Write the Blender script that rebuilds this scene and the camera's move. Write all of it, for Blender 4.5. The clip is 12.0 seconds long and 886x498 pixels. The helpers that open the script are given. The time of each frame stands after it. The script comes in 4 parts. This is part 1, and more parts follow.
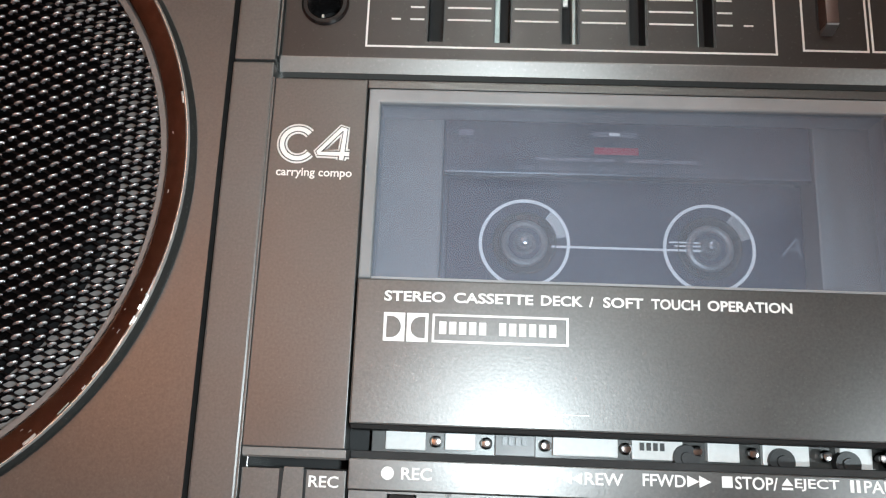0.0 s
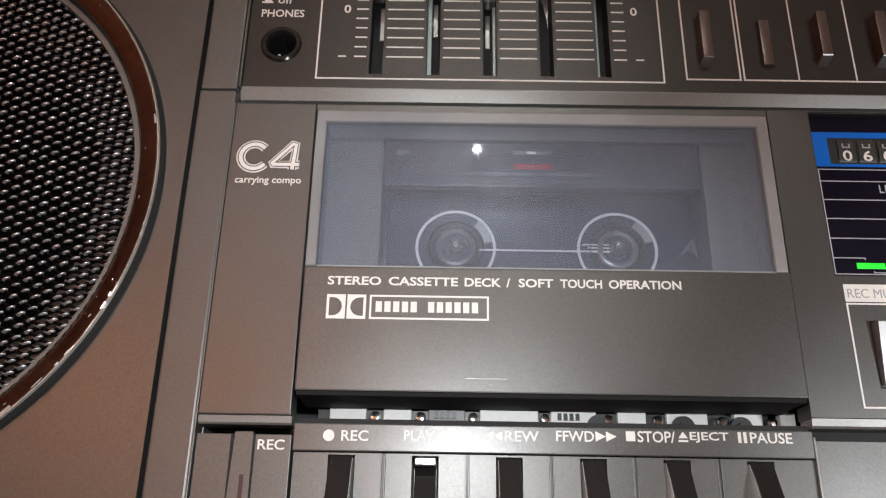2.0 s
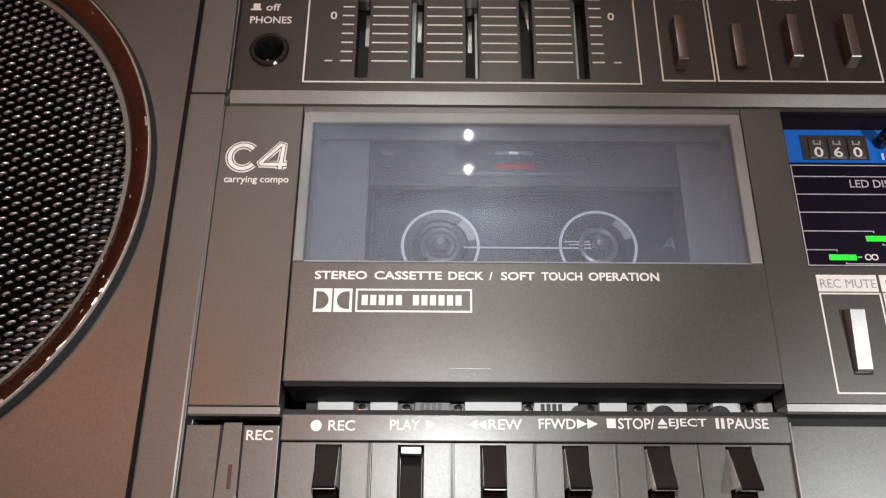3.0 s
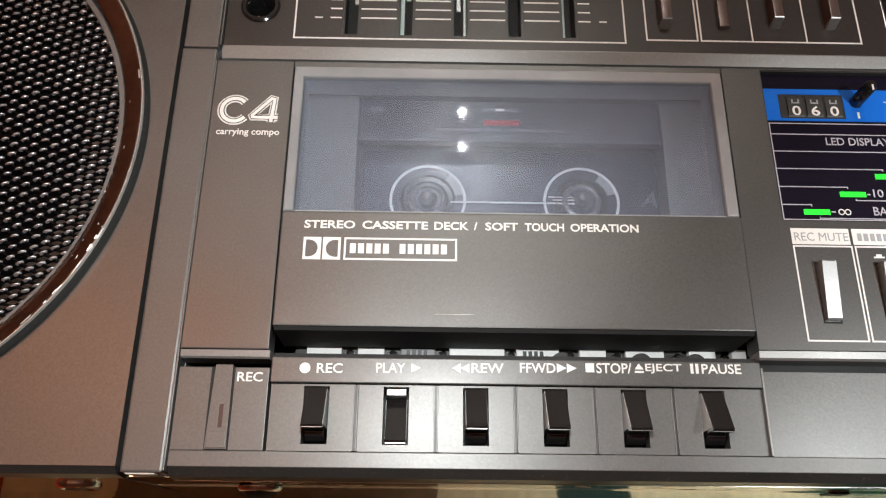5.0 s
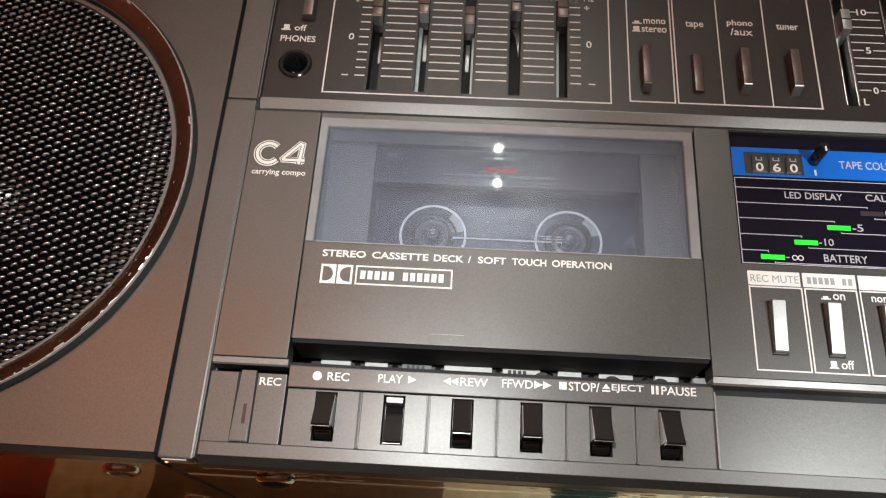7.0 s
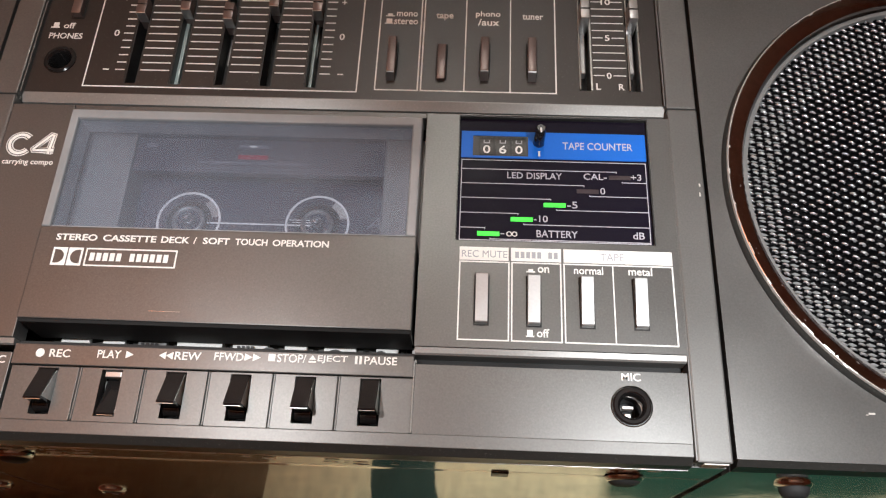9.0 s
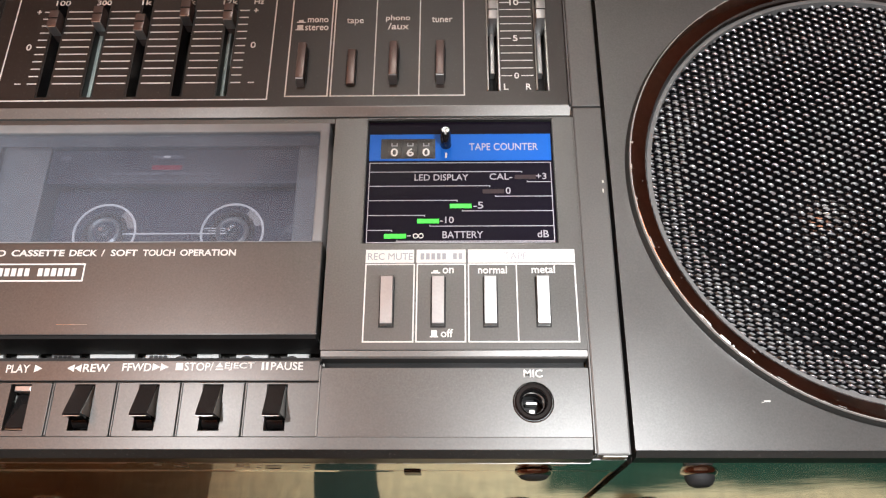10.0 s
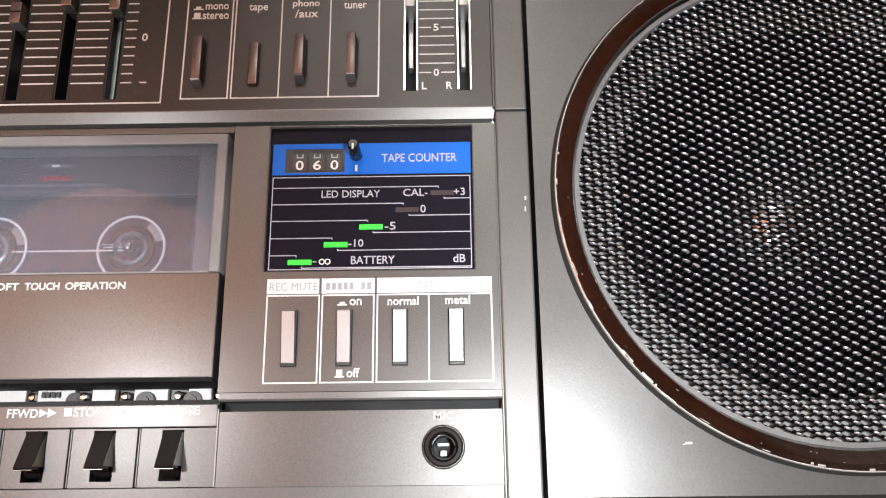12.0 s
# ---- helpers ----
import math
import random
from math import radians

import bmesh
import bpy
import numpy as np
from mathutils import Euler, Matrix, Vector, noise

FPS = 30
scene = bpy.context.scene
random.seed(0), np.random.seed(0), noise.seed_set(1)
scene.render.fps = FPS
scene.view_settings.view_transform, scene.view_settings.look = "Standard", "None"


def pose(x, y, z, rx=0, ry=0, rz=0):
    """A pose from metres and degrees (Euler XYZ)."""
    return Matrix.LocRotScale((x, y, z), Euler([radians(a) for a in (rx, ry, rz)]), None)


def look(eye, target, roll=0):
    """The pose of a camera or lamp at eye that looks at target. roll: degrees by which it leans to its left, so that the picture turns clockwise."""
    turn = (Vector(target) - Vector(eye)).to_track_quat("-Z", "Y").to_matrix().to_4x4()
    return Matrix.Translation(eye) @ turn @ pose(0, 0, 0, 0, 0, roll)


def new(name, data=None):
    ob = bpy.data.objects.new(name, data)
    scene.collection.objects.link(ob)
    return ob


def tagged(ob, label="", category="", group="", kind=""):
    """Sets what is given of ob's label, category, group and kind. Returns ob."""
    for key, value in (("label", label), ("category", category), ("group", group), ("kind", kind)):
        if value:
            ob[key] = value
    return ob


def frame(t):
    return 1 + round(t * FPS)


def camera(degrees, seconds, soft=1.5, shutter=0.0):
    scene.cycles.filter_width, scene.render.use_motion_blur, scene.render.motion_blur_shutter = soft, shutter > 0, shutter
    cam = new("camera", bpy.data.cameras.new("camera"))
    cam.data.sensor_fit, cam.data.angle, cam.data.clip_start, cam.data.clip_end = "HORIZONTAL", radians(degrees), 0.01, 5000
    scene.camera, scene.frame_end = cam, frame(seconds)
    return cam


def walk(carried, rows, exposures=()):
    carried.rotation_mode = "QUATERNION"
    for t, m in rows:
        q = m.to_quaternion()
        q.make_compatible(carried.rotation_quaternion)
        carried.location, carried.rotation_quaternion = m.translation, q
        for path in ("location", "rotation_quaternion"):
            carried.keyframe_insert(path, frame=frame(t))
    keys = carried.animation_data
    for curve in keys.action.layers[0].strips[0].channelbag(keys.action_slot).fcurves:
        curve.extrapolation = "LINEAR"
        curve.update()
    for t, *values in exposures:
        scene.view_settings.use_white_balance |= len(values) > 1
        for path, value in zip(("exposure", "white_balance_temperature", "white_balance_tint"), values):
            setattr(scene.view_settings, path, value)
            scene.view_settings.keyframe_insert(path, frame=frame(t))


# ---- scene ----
# ---- camera ----
cam = camera(57.6, 12.0, soft=1.2)
H = 0.150  # height of the face above the rug, the set lying on its back
BASE = pose(0, 0, H, -90, 0, 0)
# seconds, then along, away from and up the face in metres, then yaw, pitch and roll
ROWS = [
    (0.0, -0.06075, -0.16103, 0.02843, 1.99, 13.44, 2.2),
    (0.5, -0.05744, -0.1561, 0.00501, 0.32, 18.52, 1.28),
    (1.0, -0.05872, -0.15785, 0.00104, 0.96, 18.45, 1.53),
    (1.5, -0.05911, -0.15839, 0.00034, 1.18, 19.86, 2.06),
    (2.0, -0.05036, -0.17629, -0.00314, 0.36, 21.25, 1.0),
    (2.5, -0.04867, -0.17946, -0.01135, -0.57, 22.75, 0.18),
    (3.0, -0.0483, -0.17851, -0.01081, -0.2, 22.8, 0.29),
    (3.2, -0.04812, -0.1781, -0.01126, -0.41, 22.97, 0.33),
    (4.8, -0.04748, -0.18208, -0.01816, -1.23, 21.47, 0.2),
    (5.0, -0.0464, -0.18105, -0.01933, -0.69, 21.34, 0.56),
    (5.5, -0.0474, -0.18198, -0.02469, -0.44, 21.5, 1.08),
    (6.0, -0.05229, -0.18688, -0.02392, -0.66, 21.51, 1.15),
    (6.5, -0.05649, -0.19968, -0.02482, 0.42, 22.67, 2.62),
    (7.0, -0.03621, -0.20908, -0.03134, 2.16, 23.66, 3.57),
    (7.5, -0.0047, -0.21614, -0.03656, 1.92, 23.76, 2.79),
    (7.7, 0.00293, -0.21909, -0.03792, 2.57, 24.14, 3.15),
    (9.3, 0.05174, -0.21425, -0.03986, 1.9, 24.32, 2.08),
    (9.5, 0.05674, -0.21442, -0.03883, 1.94, 24.21, 1.46),
    (10.0, 0.06839, -0.21793, -0.03855, 1.23, 23.98, 0.3),
    (10.5, 0.07969, -0.22123, -0.03735, 0.14, 23.43, -0.78),
    (11.0, 0.08686, -0.22075, -0.03106, -1.04, 21.4, -1.34),
    (11.5, 0.09451, -0.21407, -0.01633, -0.1, 20.54, -1.18),
    (12.0, 0.09095, -0.21405, 0.00286, 0.47, 16.49, -0.64),
]
walk(cam, [(t, BASE @ pose(x, d, y, 90 + pitch, 0, yaw) @ pose(0, 0, 0, 0, 0, roll)) for t, x, d, y, yaw, pitch, roll in ROWS],
     exposures=[(0.0, 0.20, 5700, -2), (1.5, -0.22, 6000, 5), (2.5, -0.30, 6200, 7), (3.2, -0.12, 6200, 6), (6.0, 0.05, 6200, 4), (7.0, -0.02, 6250, 4), (7.5, -0.13, 6300, 4), (9.5, 0.05, 6250, 8), (12.0, 0.28, 6150, 8)])

# ---- light ----
world = bpy.data.worlds.new("world")
scene.world = world
world.use_nodes = True
world.node_tree.nodes["Background"].inputs[0].default_value = (0.9, 0.85, 0.8, 1)
world.node_tree.nodes["Background"].inputs[1].default_value = 0.02


def lamp_at(name, where, watts, colour, size):
    lamp = bpy.data.lights.new(name, "POINT")
    lamp.energy, lamp.shadow_soft_size, lamp.color = watts, size, colour
    new(name, lamp).location = where


# the small white torch beside the lens, at the two ends of its way
for eye, target, watts, wide in (((-0.044, 0.029, H + 0.172), (-0.080, 0.022, H), 1.34, 96), ((0.128, 0.004, H + 0.215), (0.185, 0.014, H), 3.5, 98)):
    lamp = bpy.data.lights.new("torch", "SPOT")
    lamp.energy, lamp.shadow_soft_size, lamp.color = watts, 0.004, (0.99, 0.985, 0.985)
    lamp.spot_size, lamp.spot_blend = radians(wide), 0.9
    new("torch", lamp).matrix_world = look(eye, target)
# the two bulbs on the ceiling rail; the added pendant's shade glows by itself
for dy in (-0.065, 0.065):
    lamp_at("bulb_light", (0.04, 1.305 + dy, 2.28), 13.0, (1.0, 0.96, 0.90), 0.01)

# ---- materials ----
def nodes_of(name):
    m = bpy.data.materials.new(name)
    m.use_nodes = True
    return m, m.node_tree.nodes, m.node_tree.links, m.node_tree.nodes["Principled BSDF"]


def surface(name, colour, rough=0.5, metal=0.0, grain=900.0, vary=0.12, bump=0.15, blotch=25.0, dust=0.0,
            coat=0.0, spec=0.5, depth=0.00004):
    """A surface with grain and blotches at real size, roughness that varies with them, and a little dust."""
    m, n, l, b = nodes_of(name)
    geo = n.new("ShaderNodeNewGeometry")
    fine, broad = n.new("ShaderNodeTexNoise"), n.new("ShaderNodeTexNoise")
    fine.inputs["Scale"].default_value, fine.inputs["Detail"].default_value = grain, 3
    broad.inputs["Scale"].default_value, broad.inputs["Detail"].default_value = blotch, 4
    for t in (fine, broad):
        l.new(geo.outputs["Position"], t.inputs["Vector"])
    add = n.new("ShaderNodeMath")
    add.operation = "ADD"
    l.new(fine.outputs["Fac"], add.inputs[0]), l.new(broad.outputs["Fac"], add.inputs[1])
    span = n.new("ShaderNodeMapRange")
    span.inputs["From Min"].default_value, span.inputs["From Max"].default_value = 0.6, 1.4
    span.inputs["To Min"].default_value, span.inputs["To Max"].default_value = 1 - vary, 1 + vary
    l.new(add.outputs[0], span.inputs["Value"])
    tint = n.new("ShaderNodeMix")
    tint.data_type, tint.blend_type = "RGBA", "MULTIPLY"
    tint.inputs["Factor"].default_value = 1.0
    tint.inputs["A"].default_value = (*colour, 1)
    l.new(span.outputs["Result"], tint.inputs["B"])
    out = tint.outputs["Result"]
    if dust:
        spots = n.new("ShaderNodeTexNoise")
        spots.inputs["Scale"].default_value, spots.inputs["Detail"].default_value = 1500, 2
        l.new(geo.outputs["Position"], spots.inputs["Vector"])
        cut = n.new("ShaderNodeMapRange")
        cut.inputs["From Min"].default_value, cut.inputs["From Max"].default_value = 0.66, 0.74
        cut.inputs["To Max"].default_value = dust
        l.new(spots.outputs["Fac"], cut.inputs["Value"])
        mix = n.new("ShaderNodeMix")
        mix.data_type = "RGBA"
        l.new(cut.outputs["Result"], mix.inputs["Factor"])
        l.new(out, mix.inputs["A"])
        mix.inputs["B"].default_value = (0.5, 0.48, 0.45, 1)
        out = mix.outputs["Result"]
    l.new(out, b.inputs["Base Color"])
    rr = n.new("ShaderNodeMapRange")
    rr.inputs["From Min"].default_value, rr.inputs["From Max"].default_value = 0.3, 0.7
    rr.inputs["To Min"].default_value, rr.inputs["To Max"].default_value = max(rough * 0.85, 0.01), min(rough * 1.15, 1)
    l.new(broad.outputs["Fac"], rr.inputs["Value"])
    l.new(rr.outputs["Result"], b.inputs["Roughness"])
    b.inputs["Metallic"].default_value, b.inputs["Coat Weight"].default_value = metal, coat
    b.inputs["Specular IOR Level"].default_value = spec
    if bump:
        bp = n.new("ShaderNodeBump")
        bp.inputs["Strength"].default_value, bp.inputs["Distance"].default_value = bump, depth
        l.new(fine.outputs["Fac"], bp.inputs["Height"])
        l.new(bp.outputs["Normal"], b.inputs["Normal"])
    return m


def glowing(name, colour, strength, base):
    m, n, l, b = nodes_of(name)
    b.inputs["Base Color"].default_value = (*base, 1)
    b.inputs["Emission Color"].default_value, b.inputs["Emission Strength"].default_value = (*colour, 1), strength
    b.inputs["Roughness"].default_value = 0.35
    return m


def clear(name, tint, haze, share, rough=0.020):
    """A clear plastic sheet with a diffuse haze of uneven strength mixed in."""
    m, n, l, b = nodes_of(name)
    geo, mottle = n.new("ShaderNodeNewGeometry"), n.new("ShaderNodeTexNoise")
    mottle.inputs["Scale"].default_value, mottle.inputs["Detail"].default_value = 40, 5
    l.new(geo.outputs["Position"], mottle.inputs["Vector"])
    span = n.new("ShaderNodeMapRange")
    span.inputs["From Min"].default_value, span.inputs["From Max"].default_value = 0.3, 0.7
    span.inputs["To Min"].default_value, span.inputs["To Max"].default_value = share * 0.8, share * 1.2
    l.new(mottle.outputs["Fac"], span.inputs["Value"])
    b.inputs["Base Color"].default_value, b.inputs["Roughness"].default_value = (*haze, 1), rough
    through_it, mix = n.new("ShaderNodeBsdfTransparent"), n.new("ShaderNodeMixShader")
    through_it.inputs["Color"].default_value = (*tint, 1)
    l.new(span.outputs["Result"], mix.inputs["Fac"])
    l.new(through_it.outputs["BSDF"], mix.inputs[1]), l.new(b.outputs["BSDF"], mix.inputs[2])
    l.new(mix.outputs["Shader"], n["Material Output"].inputs["Surface"])
    return m


PANEL = surface("bronze_grey_paint", (0.112, 0.109, 0.105), 0.37, 0.60, 1800, 0.20, 0.40, 18, dust=0.06)
TRIM = surface("bronze_grey_trim", (0.122, 0.119, 0.114), 0.44, 0.55, 1800, 0.20, 0.35, 18, dust=0.06)
UPPER = surface("dark_bronze_paint", (0.037, 0.031, 0.028), 0.35, 0.40, 1800, 0.10, 0.2, 18, dust=0.06)
# paler than the panels: the light these edges catch is in the colour
LIP = surface("lit_edge_paint", (0.215, 0.208, 0.197), 0.40, 0.35, 1500, 0.12, 0.2, 30, dust=0.15)
DARK = surface("black_plastic", (0.018, 0.018, 0.018), 0.42, 0.0, 1500, 0.2, 0.2, 30, dust=0.06)
EDGE = surface("dark_grey_edge", (0.040, 0.040, 0.037), 0.38, 0.2, 1500, 0.2, 0.2, 30, dust=0.12)
BLACK = surface("gloss_black", (0.006, 0.004, 0.011), 0.45, 0.0, 1200, 0.2, 0.02, 40, dust=0.01, spec=0.09)
# near-black: the shade of hollows and gaps is put into the colour
PIT = surface("hollow_shade_black", (0.006, 0.006, 0.006), 0.7, 0.0, 900, 0.2, 0.1, 40)
KEY = surface("black_key_plastic", (0.012, 0.011, 0.011), 0.14, 0.0, 1300, 0.2, 0.06, 60, dust=0.03, coat=0.4)
# pale colour standing for light on the sides of the black keys
KEYSIDE = surface("painted_key_light", (0.60, 0.60, 0.58), 0.42, 0.1, 1300, 0.15, 0.1, 60)
UNDER = surface("polished_grey_case", (0.80, 0.80, 0.78), 0.09, 0.88, 70, 0.3, 0.18, 22, dust=0.03, depth=0.0006)
CHROME = surface("chrome", (0.62, 0.60, 0.59), 0.10, 1.0, 400, 0.10, 0.08, 30, dust=0.02)
SMOKED = surface("smoked_chrome", (0.33, 0.295, 0.285), 0.11, 1.0, 400, 0.25, 0.10, 60, dust=0.03)
STEEL = surface("brushed_steel", (0.42, 0.41, 0.39), 0.28, 1.0, 900, 0.15, 0.1, 30)
WORN = surface("worn_light_metal", (0.72, 0.69, 0.65), 0.35, 0.6, 1500, 0.2, 0.2, 60)
# pale metal for the knot pads: glints on black mesh put into colour
BOND = surface("mesh_glint_metal", (0.58, 0.58, 0.595), 0.27, 0.80, 1500, 0.2, 0.1, 30)
MATT = surface("matt_black", (0.02, 0.02, 0.02), 0.8, 0.0, 1200, 0.2, 0.2, 40)
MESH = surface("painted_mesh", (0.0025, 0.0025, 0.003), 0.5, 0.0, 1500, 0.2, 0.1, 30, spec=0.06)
CONE = surface("black_paper_cone", (0.003, 0.003, 0.0035), 0.6, 0.0, 700, 0.25, 0.4, 40, spec=0.15)
BAFFLE = surface("grey_baffle", (0.21, 0.21, 0.207), 0.5, 0.1, 700, 0.2, 0.2, 40)
DOME = surface("gloss_dome", (0.36, 0.36, 0.37), 0.24, 0.9, 700, 0.2, 0.1, 40)
WHITE = surface("white_print", (0.80, 0.79, 0.76), 0.5, 0.0, 2500, 0.06, 0.0, 60)
# print behind the window, its dimness under the haze put into the colour
DIMP = surface("dimmed_grey_print", (0.15, 0.155, 0.175), 0.5, 0.0, 2500, 0.06, 0.0, 60)
METERP = surface("lavender_grey_print", (0.50, 0.485, 0.54), 0.5, 0.0, 2500, 0.06, 0.0, 60)
CHIP = surface("bare_chipped_metal", (0.70, 0.68, 0.62), 0.55, 0.1, 1500, 0.2, 0.1, 60)
GREYP = surface("grey_print", (0.34, 0.35, 0.37), 0.5, 0.0, 2500, 0.06, 0.0, 60)
LABEL = surface("ivory_label", (0.82, 0.81, 0.77), 0.4, 0.0, 2000, 0.05, 0.0, 40)
CAP = surface("pale_grey_cap", (0.39, 0.385, 0.38), 0.40, 0.8, 1500, 0.08, 0.1, 60)
COPPERY = surface("warm_grey_cap", (0.13, 0.095, 0.085), 0.32, 0.4, 1500, 0.1, 0.1, 60)
BLUE = surface("blue_print", (0.010, 0.135, 0.60), 0.45, 0.0, 1500, 0.05, 0.0, 40, spec=0.2)
RINGP = surface("light_grey_ring", (0.17, 0.17, 0.167), 0.42, 0.2, 900, 0.15, 0.1, 40)
RED = surface("red_print", (0.30, 0.02, 0.045), 0.45, 0.0, 1500, 0.1, 0.0, 40)
RAIL = surface("pale_green_rail", (0.36, 0.42, 0.40), 0.35, 0.1, 900, 0.15, 0.1, 60)
GREEN_LED = glowing("green_light", (0.05, 1.0, 0.03), 1.0, (0.02, 0.3, 0.02))
DULL_LED = surface("unlit_red_lens", (0.028, 0.014, 0.018), 0.5, 0.0, 1500, 0.1, 0.0, 60)
PANE = clear("hazed_window", (0.83, 0.87, 0.95), (0.28, 0.30, 0.345), 0.22)
MAROON = surface("dark_red_slit", (0.035, 0.014, 0.012), 0.4, 0.0, 1500, 0.1, 0.0, 40)
FROST = clear("frosted_rim", (0.74, 0.74, 0.74), (0.52, 0.525, 0.53), 0.50, 0.32)
WELL = surface("slate_grey_well", (0.040, 0.046, 0.066), 0.4, 0.1, 300, 0.12, 0.0, 40)
ARM = surface("grey_holder_arm", (0.17, 0.17, 0.168), 0.45, 0.1, 300, 0.1, 0.0, 40)
SHELL = surface("smoky_blue_shell", (0.024, 0.029, 0.050), 0.22, 0.0, 300, 0.12, 0.0, 40)
WHITEPART = surface("white_plastic_part", (0.70, 0.70, 0.68), 0.4, 0.0, 900, 0.08, 0.1, 90)
RUBBER = surface("black_rubber", (0.02, 0.02, 0.02), 0.7, 0.0, 900, 0.2, 0.3, 60)


def rug_cloth():
    """Woven cloth in blocks of cream, brown, dark green and rust."""
    m, n, l, b = nodes_of("patterned_rug_cloth")
    geo, warp, mixv = n.new("ShaderNodeNewGeometry"), n.new("ShaderNodeTexNoise"), n.new("ShaderNodeMix")
    warp.inputs["Scale"].default_value, warp.inputs["Detail"].default_value = 14, 3
    l.new(geo.outputs["Position"], warp.inputs["Vector"])
    mixv.data_type, mixv.blend_type = "RGBA", "LINEAR_LIGHT"
    mixv.inputs["Factor"].default_value = 0.012
    l.new(geo.outputs["Position"], mixv.inputs["A"]), l.new(warp.outputs["Color"], mixv.inputs["B"])
    sep = n.new("ShaderNodeSeparateXYZ")
    l.new(mixv.outputs["Result"], sep.inputs[0])
    along = n.new("ShaderNodeMapRange")
    along.inputs["From Min"].default_value, along.inputs["From Max"].default_value = -0.3, 0.3
    l.new(sep.outputs["X"], along.inputs["Value"])
    ramp = n.new("ShaderNodeValToRGB")
    ramp.color_ramp.interpolation = "CONSTANT"
    cream, brown, green, rust = (0.80, 0.73, 0.44, 1), (0.20, 0.145, 0.075, 1), (0.016, 0.055, 0.044, 1), (0.40, 0.06, 0.018, 1)
    stops = [(0.0, rust), (0.138, cream), (0.217, brown), (0.423, cream), (0.51, green), (0.553, cream)]
    e = ramp.color_ramp.elements
    e[0].position, e[0].color = stops[0]
    e[1].position, e[1].color = stops[-1]
    for at, colour in stops[1:-1]:
        s = e.new(at)
        s.color = colour
    l.new(along.outputs["Result"], ramp.inputs["Fac"])
    weave = n.new("ShaderNodeTexNoise")
    weave.inputs["Scale"].default_value, weave.inputs["Detail"].default_value = 260, 4
    l.new(geo.outputs["Position"], weave.inputs["Vector"])
    span = n.new("ShaderNodeMapRange")
    span.inputs["To Min"].default_value, span.inputs["To Max"].default_value = 0.6, 1.4
    l.new(weave.outputs["Fac"], span.inputs["Value"])
    mul = n.new("ShaderNodeMix")
    mul.data_type, mul.blend_type = "RGBA", "MULTIPLY"
    mul.inputs["Factor"].default_value = 1
    # a green band along the hem on one side
    band = n.new("ShaderNodeMapRange")
    band.inputs["From Min"].default_value, band.inputs["From Max"].default_value = -0.011, -0.016
    l.new(sep.outputs["Y"], band.inputs["Value"])
    beside = n.new("ShaderNodeMapRange")
    beside.inputs["From Min"].default_value, beside.inputs["From Max"].default_value = 0.108, 0.114
    l.new(sep.outputs["X"], beside.inputs["Value"])
    both = n.new("ShaderNodeMath")
    both.operation = "MULTIPLY"
    l.new(band.outputs["Result"], both.inputs[0]), l.new(beside.outputs["Result"], both.inputs[1])
    hem = n.new("ShaderNodeMix")
    hem.data_type = "RGBA"
    l.new(both.outputs[0], hem.inputs["Factor"]), l.new(ramp.outputs["Color"], hem.inputs["A"])
    hem.inputs["B"].default_value = (0.012, 0.075, 0.045, 1)
    l.new(hem.outputs["Result"], mul.inputs["A"]), l.new(span.outputs["Result"], mul.inputs["B"])
    l.new(mul.outputs["Result"], b.inputs["Base Color"])
    b.inputs["Roughness"].default_value = 0.9
    bp = n.new("ShaderNodeBump")
    bp.inputs["Strength"].default_value, bp.inputs["Distance"].default_value = 0.6, 0.002
    l.new(weave.outputs["Fac"], bp.inputs["Height"]), l.new(bp.outputs["Normal"], b.inputs["Normal"])
    return m


RUG = rug_cloth()
WALLS = surface("terracotta_plaster", (0.30, 0.135, 0.085), 0.8, 0.0, 120, 0.08, 0.3, 2.0, depth=0.001)
PALE = surface("grey_plaster", (0.60, 0.60, 0.58), 0.8, 0.0, 120, 0.08, 0.3, 2.0, depth=0.001)
CEILING = surface("ceiling_paint", (0.80, 0.79, 0.76), 0.85, 0.0, 120, 0.05, 0.3, 2.0, depth=0.001)
BOARDS = surface("brown_floor_boards", (0.16, 0.09, 0.05), 0.45, 0.0, 60, 0.25, 0.2, 4.0, depth=0.001)
BULB = glowing("lit_bulb", (1.0, 0.93, 0.82), 4.0, (0.9, 0.9, 0.9))
SHADE = glowing("terracotta_shade", (1.0, 0.40, 0.20), 4.8, (0.5, 0.2, 0.1))


# ---- building helpers: millimetres on the face, x along, y up the face, z out of it ----
def at(x, y, z):
    return Vector((x * 0.001, y * 0.001, H + z * 0.001))


def slab(bm, x0, x1, y0, y1, z0, z1, bev=0.0):
    """A block, its edges rounded off by bev."""
    v = [bm.verts.new(at(x, y, z)) for z in (z0, z1) for y in (y0, y1) for x in (x0, x1)]
    quads = ((0, 2, 3, 1), (4, 5, 7, 6), (0, 1, 5, 4), (2, 6, 7, 3), (0, 4, 6, 2), (1, 3, 7, 5))
    f = [bm.faces.new([v[i] for i in q]) for q in quads]
    if bev:
        edges = list({e for face in f for e in face.edges})
        bmesh.ops.bevel(bm, geom=edges, offset=bev * 0.001, segments=2, affect="EDGES", profile=0.6)
    return bm


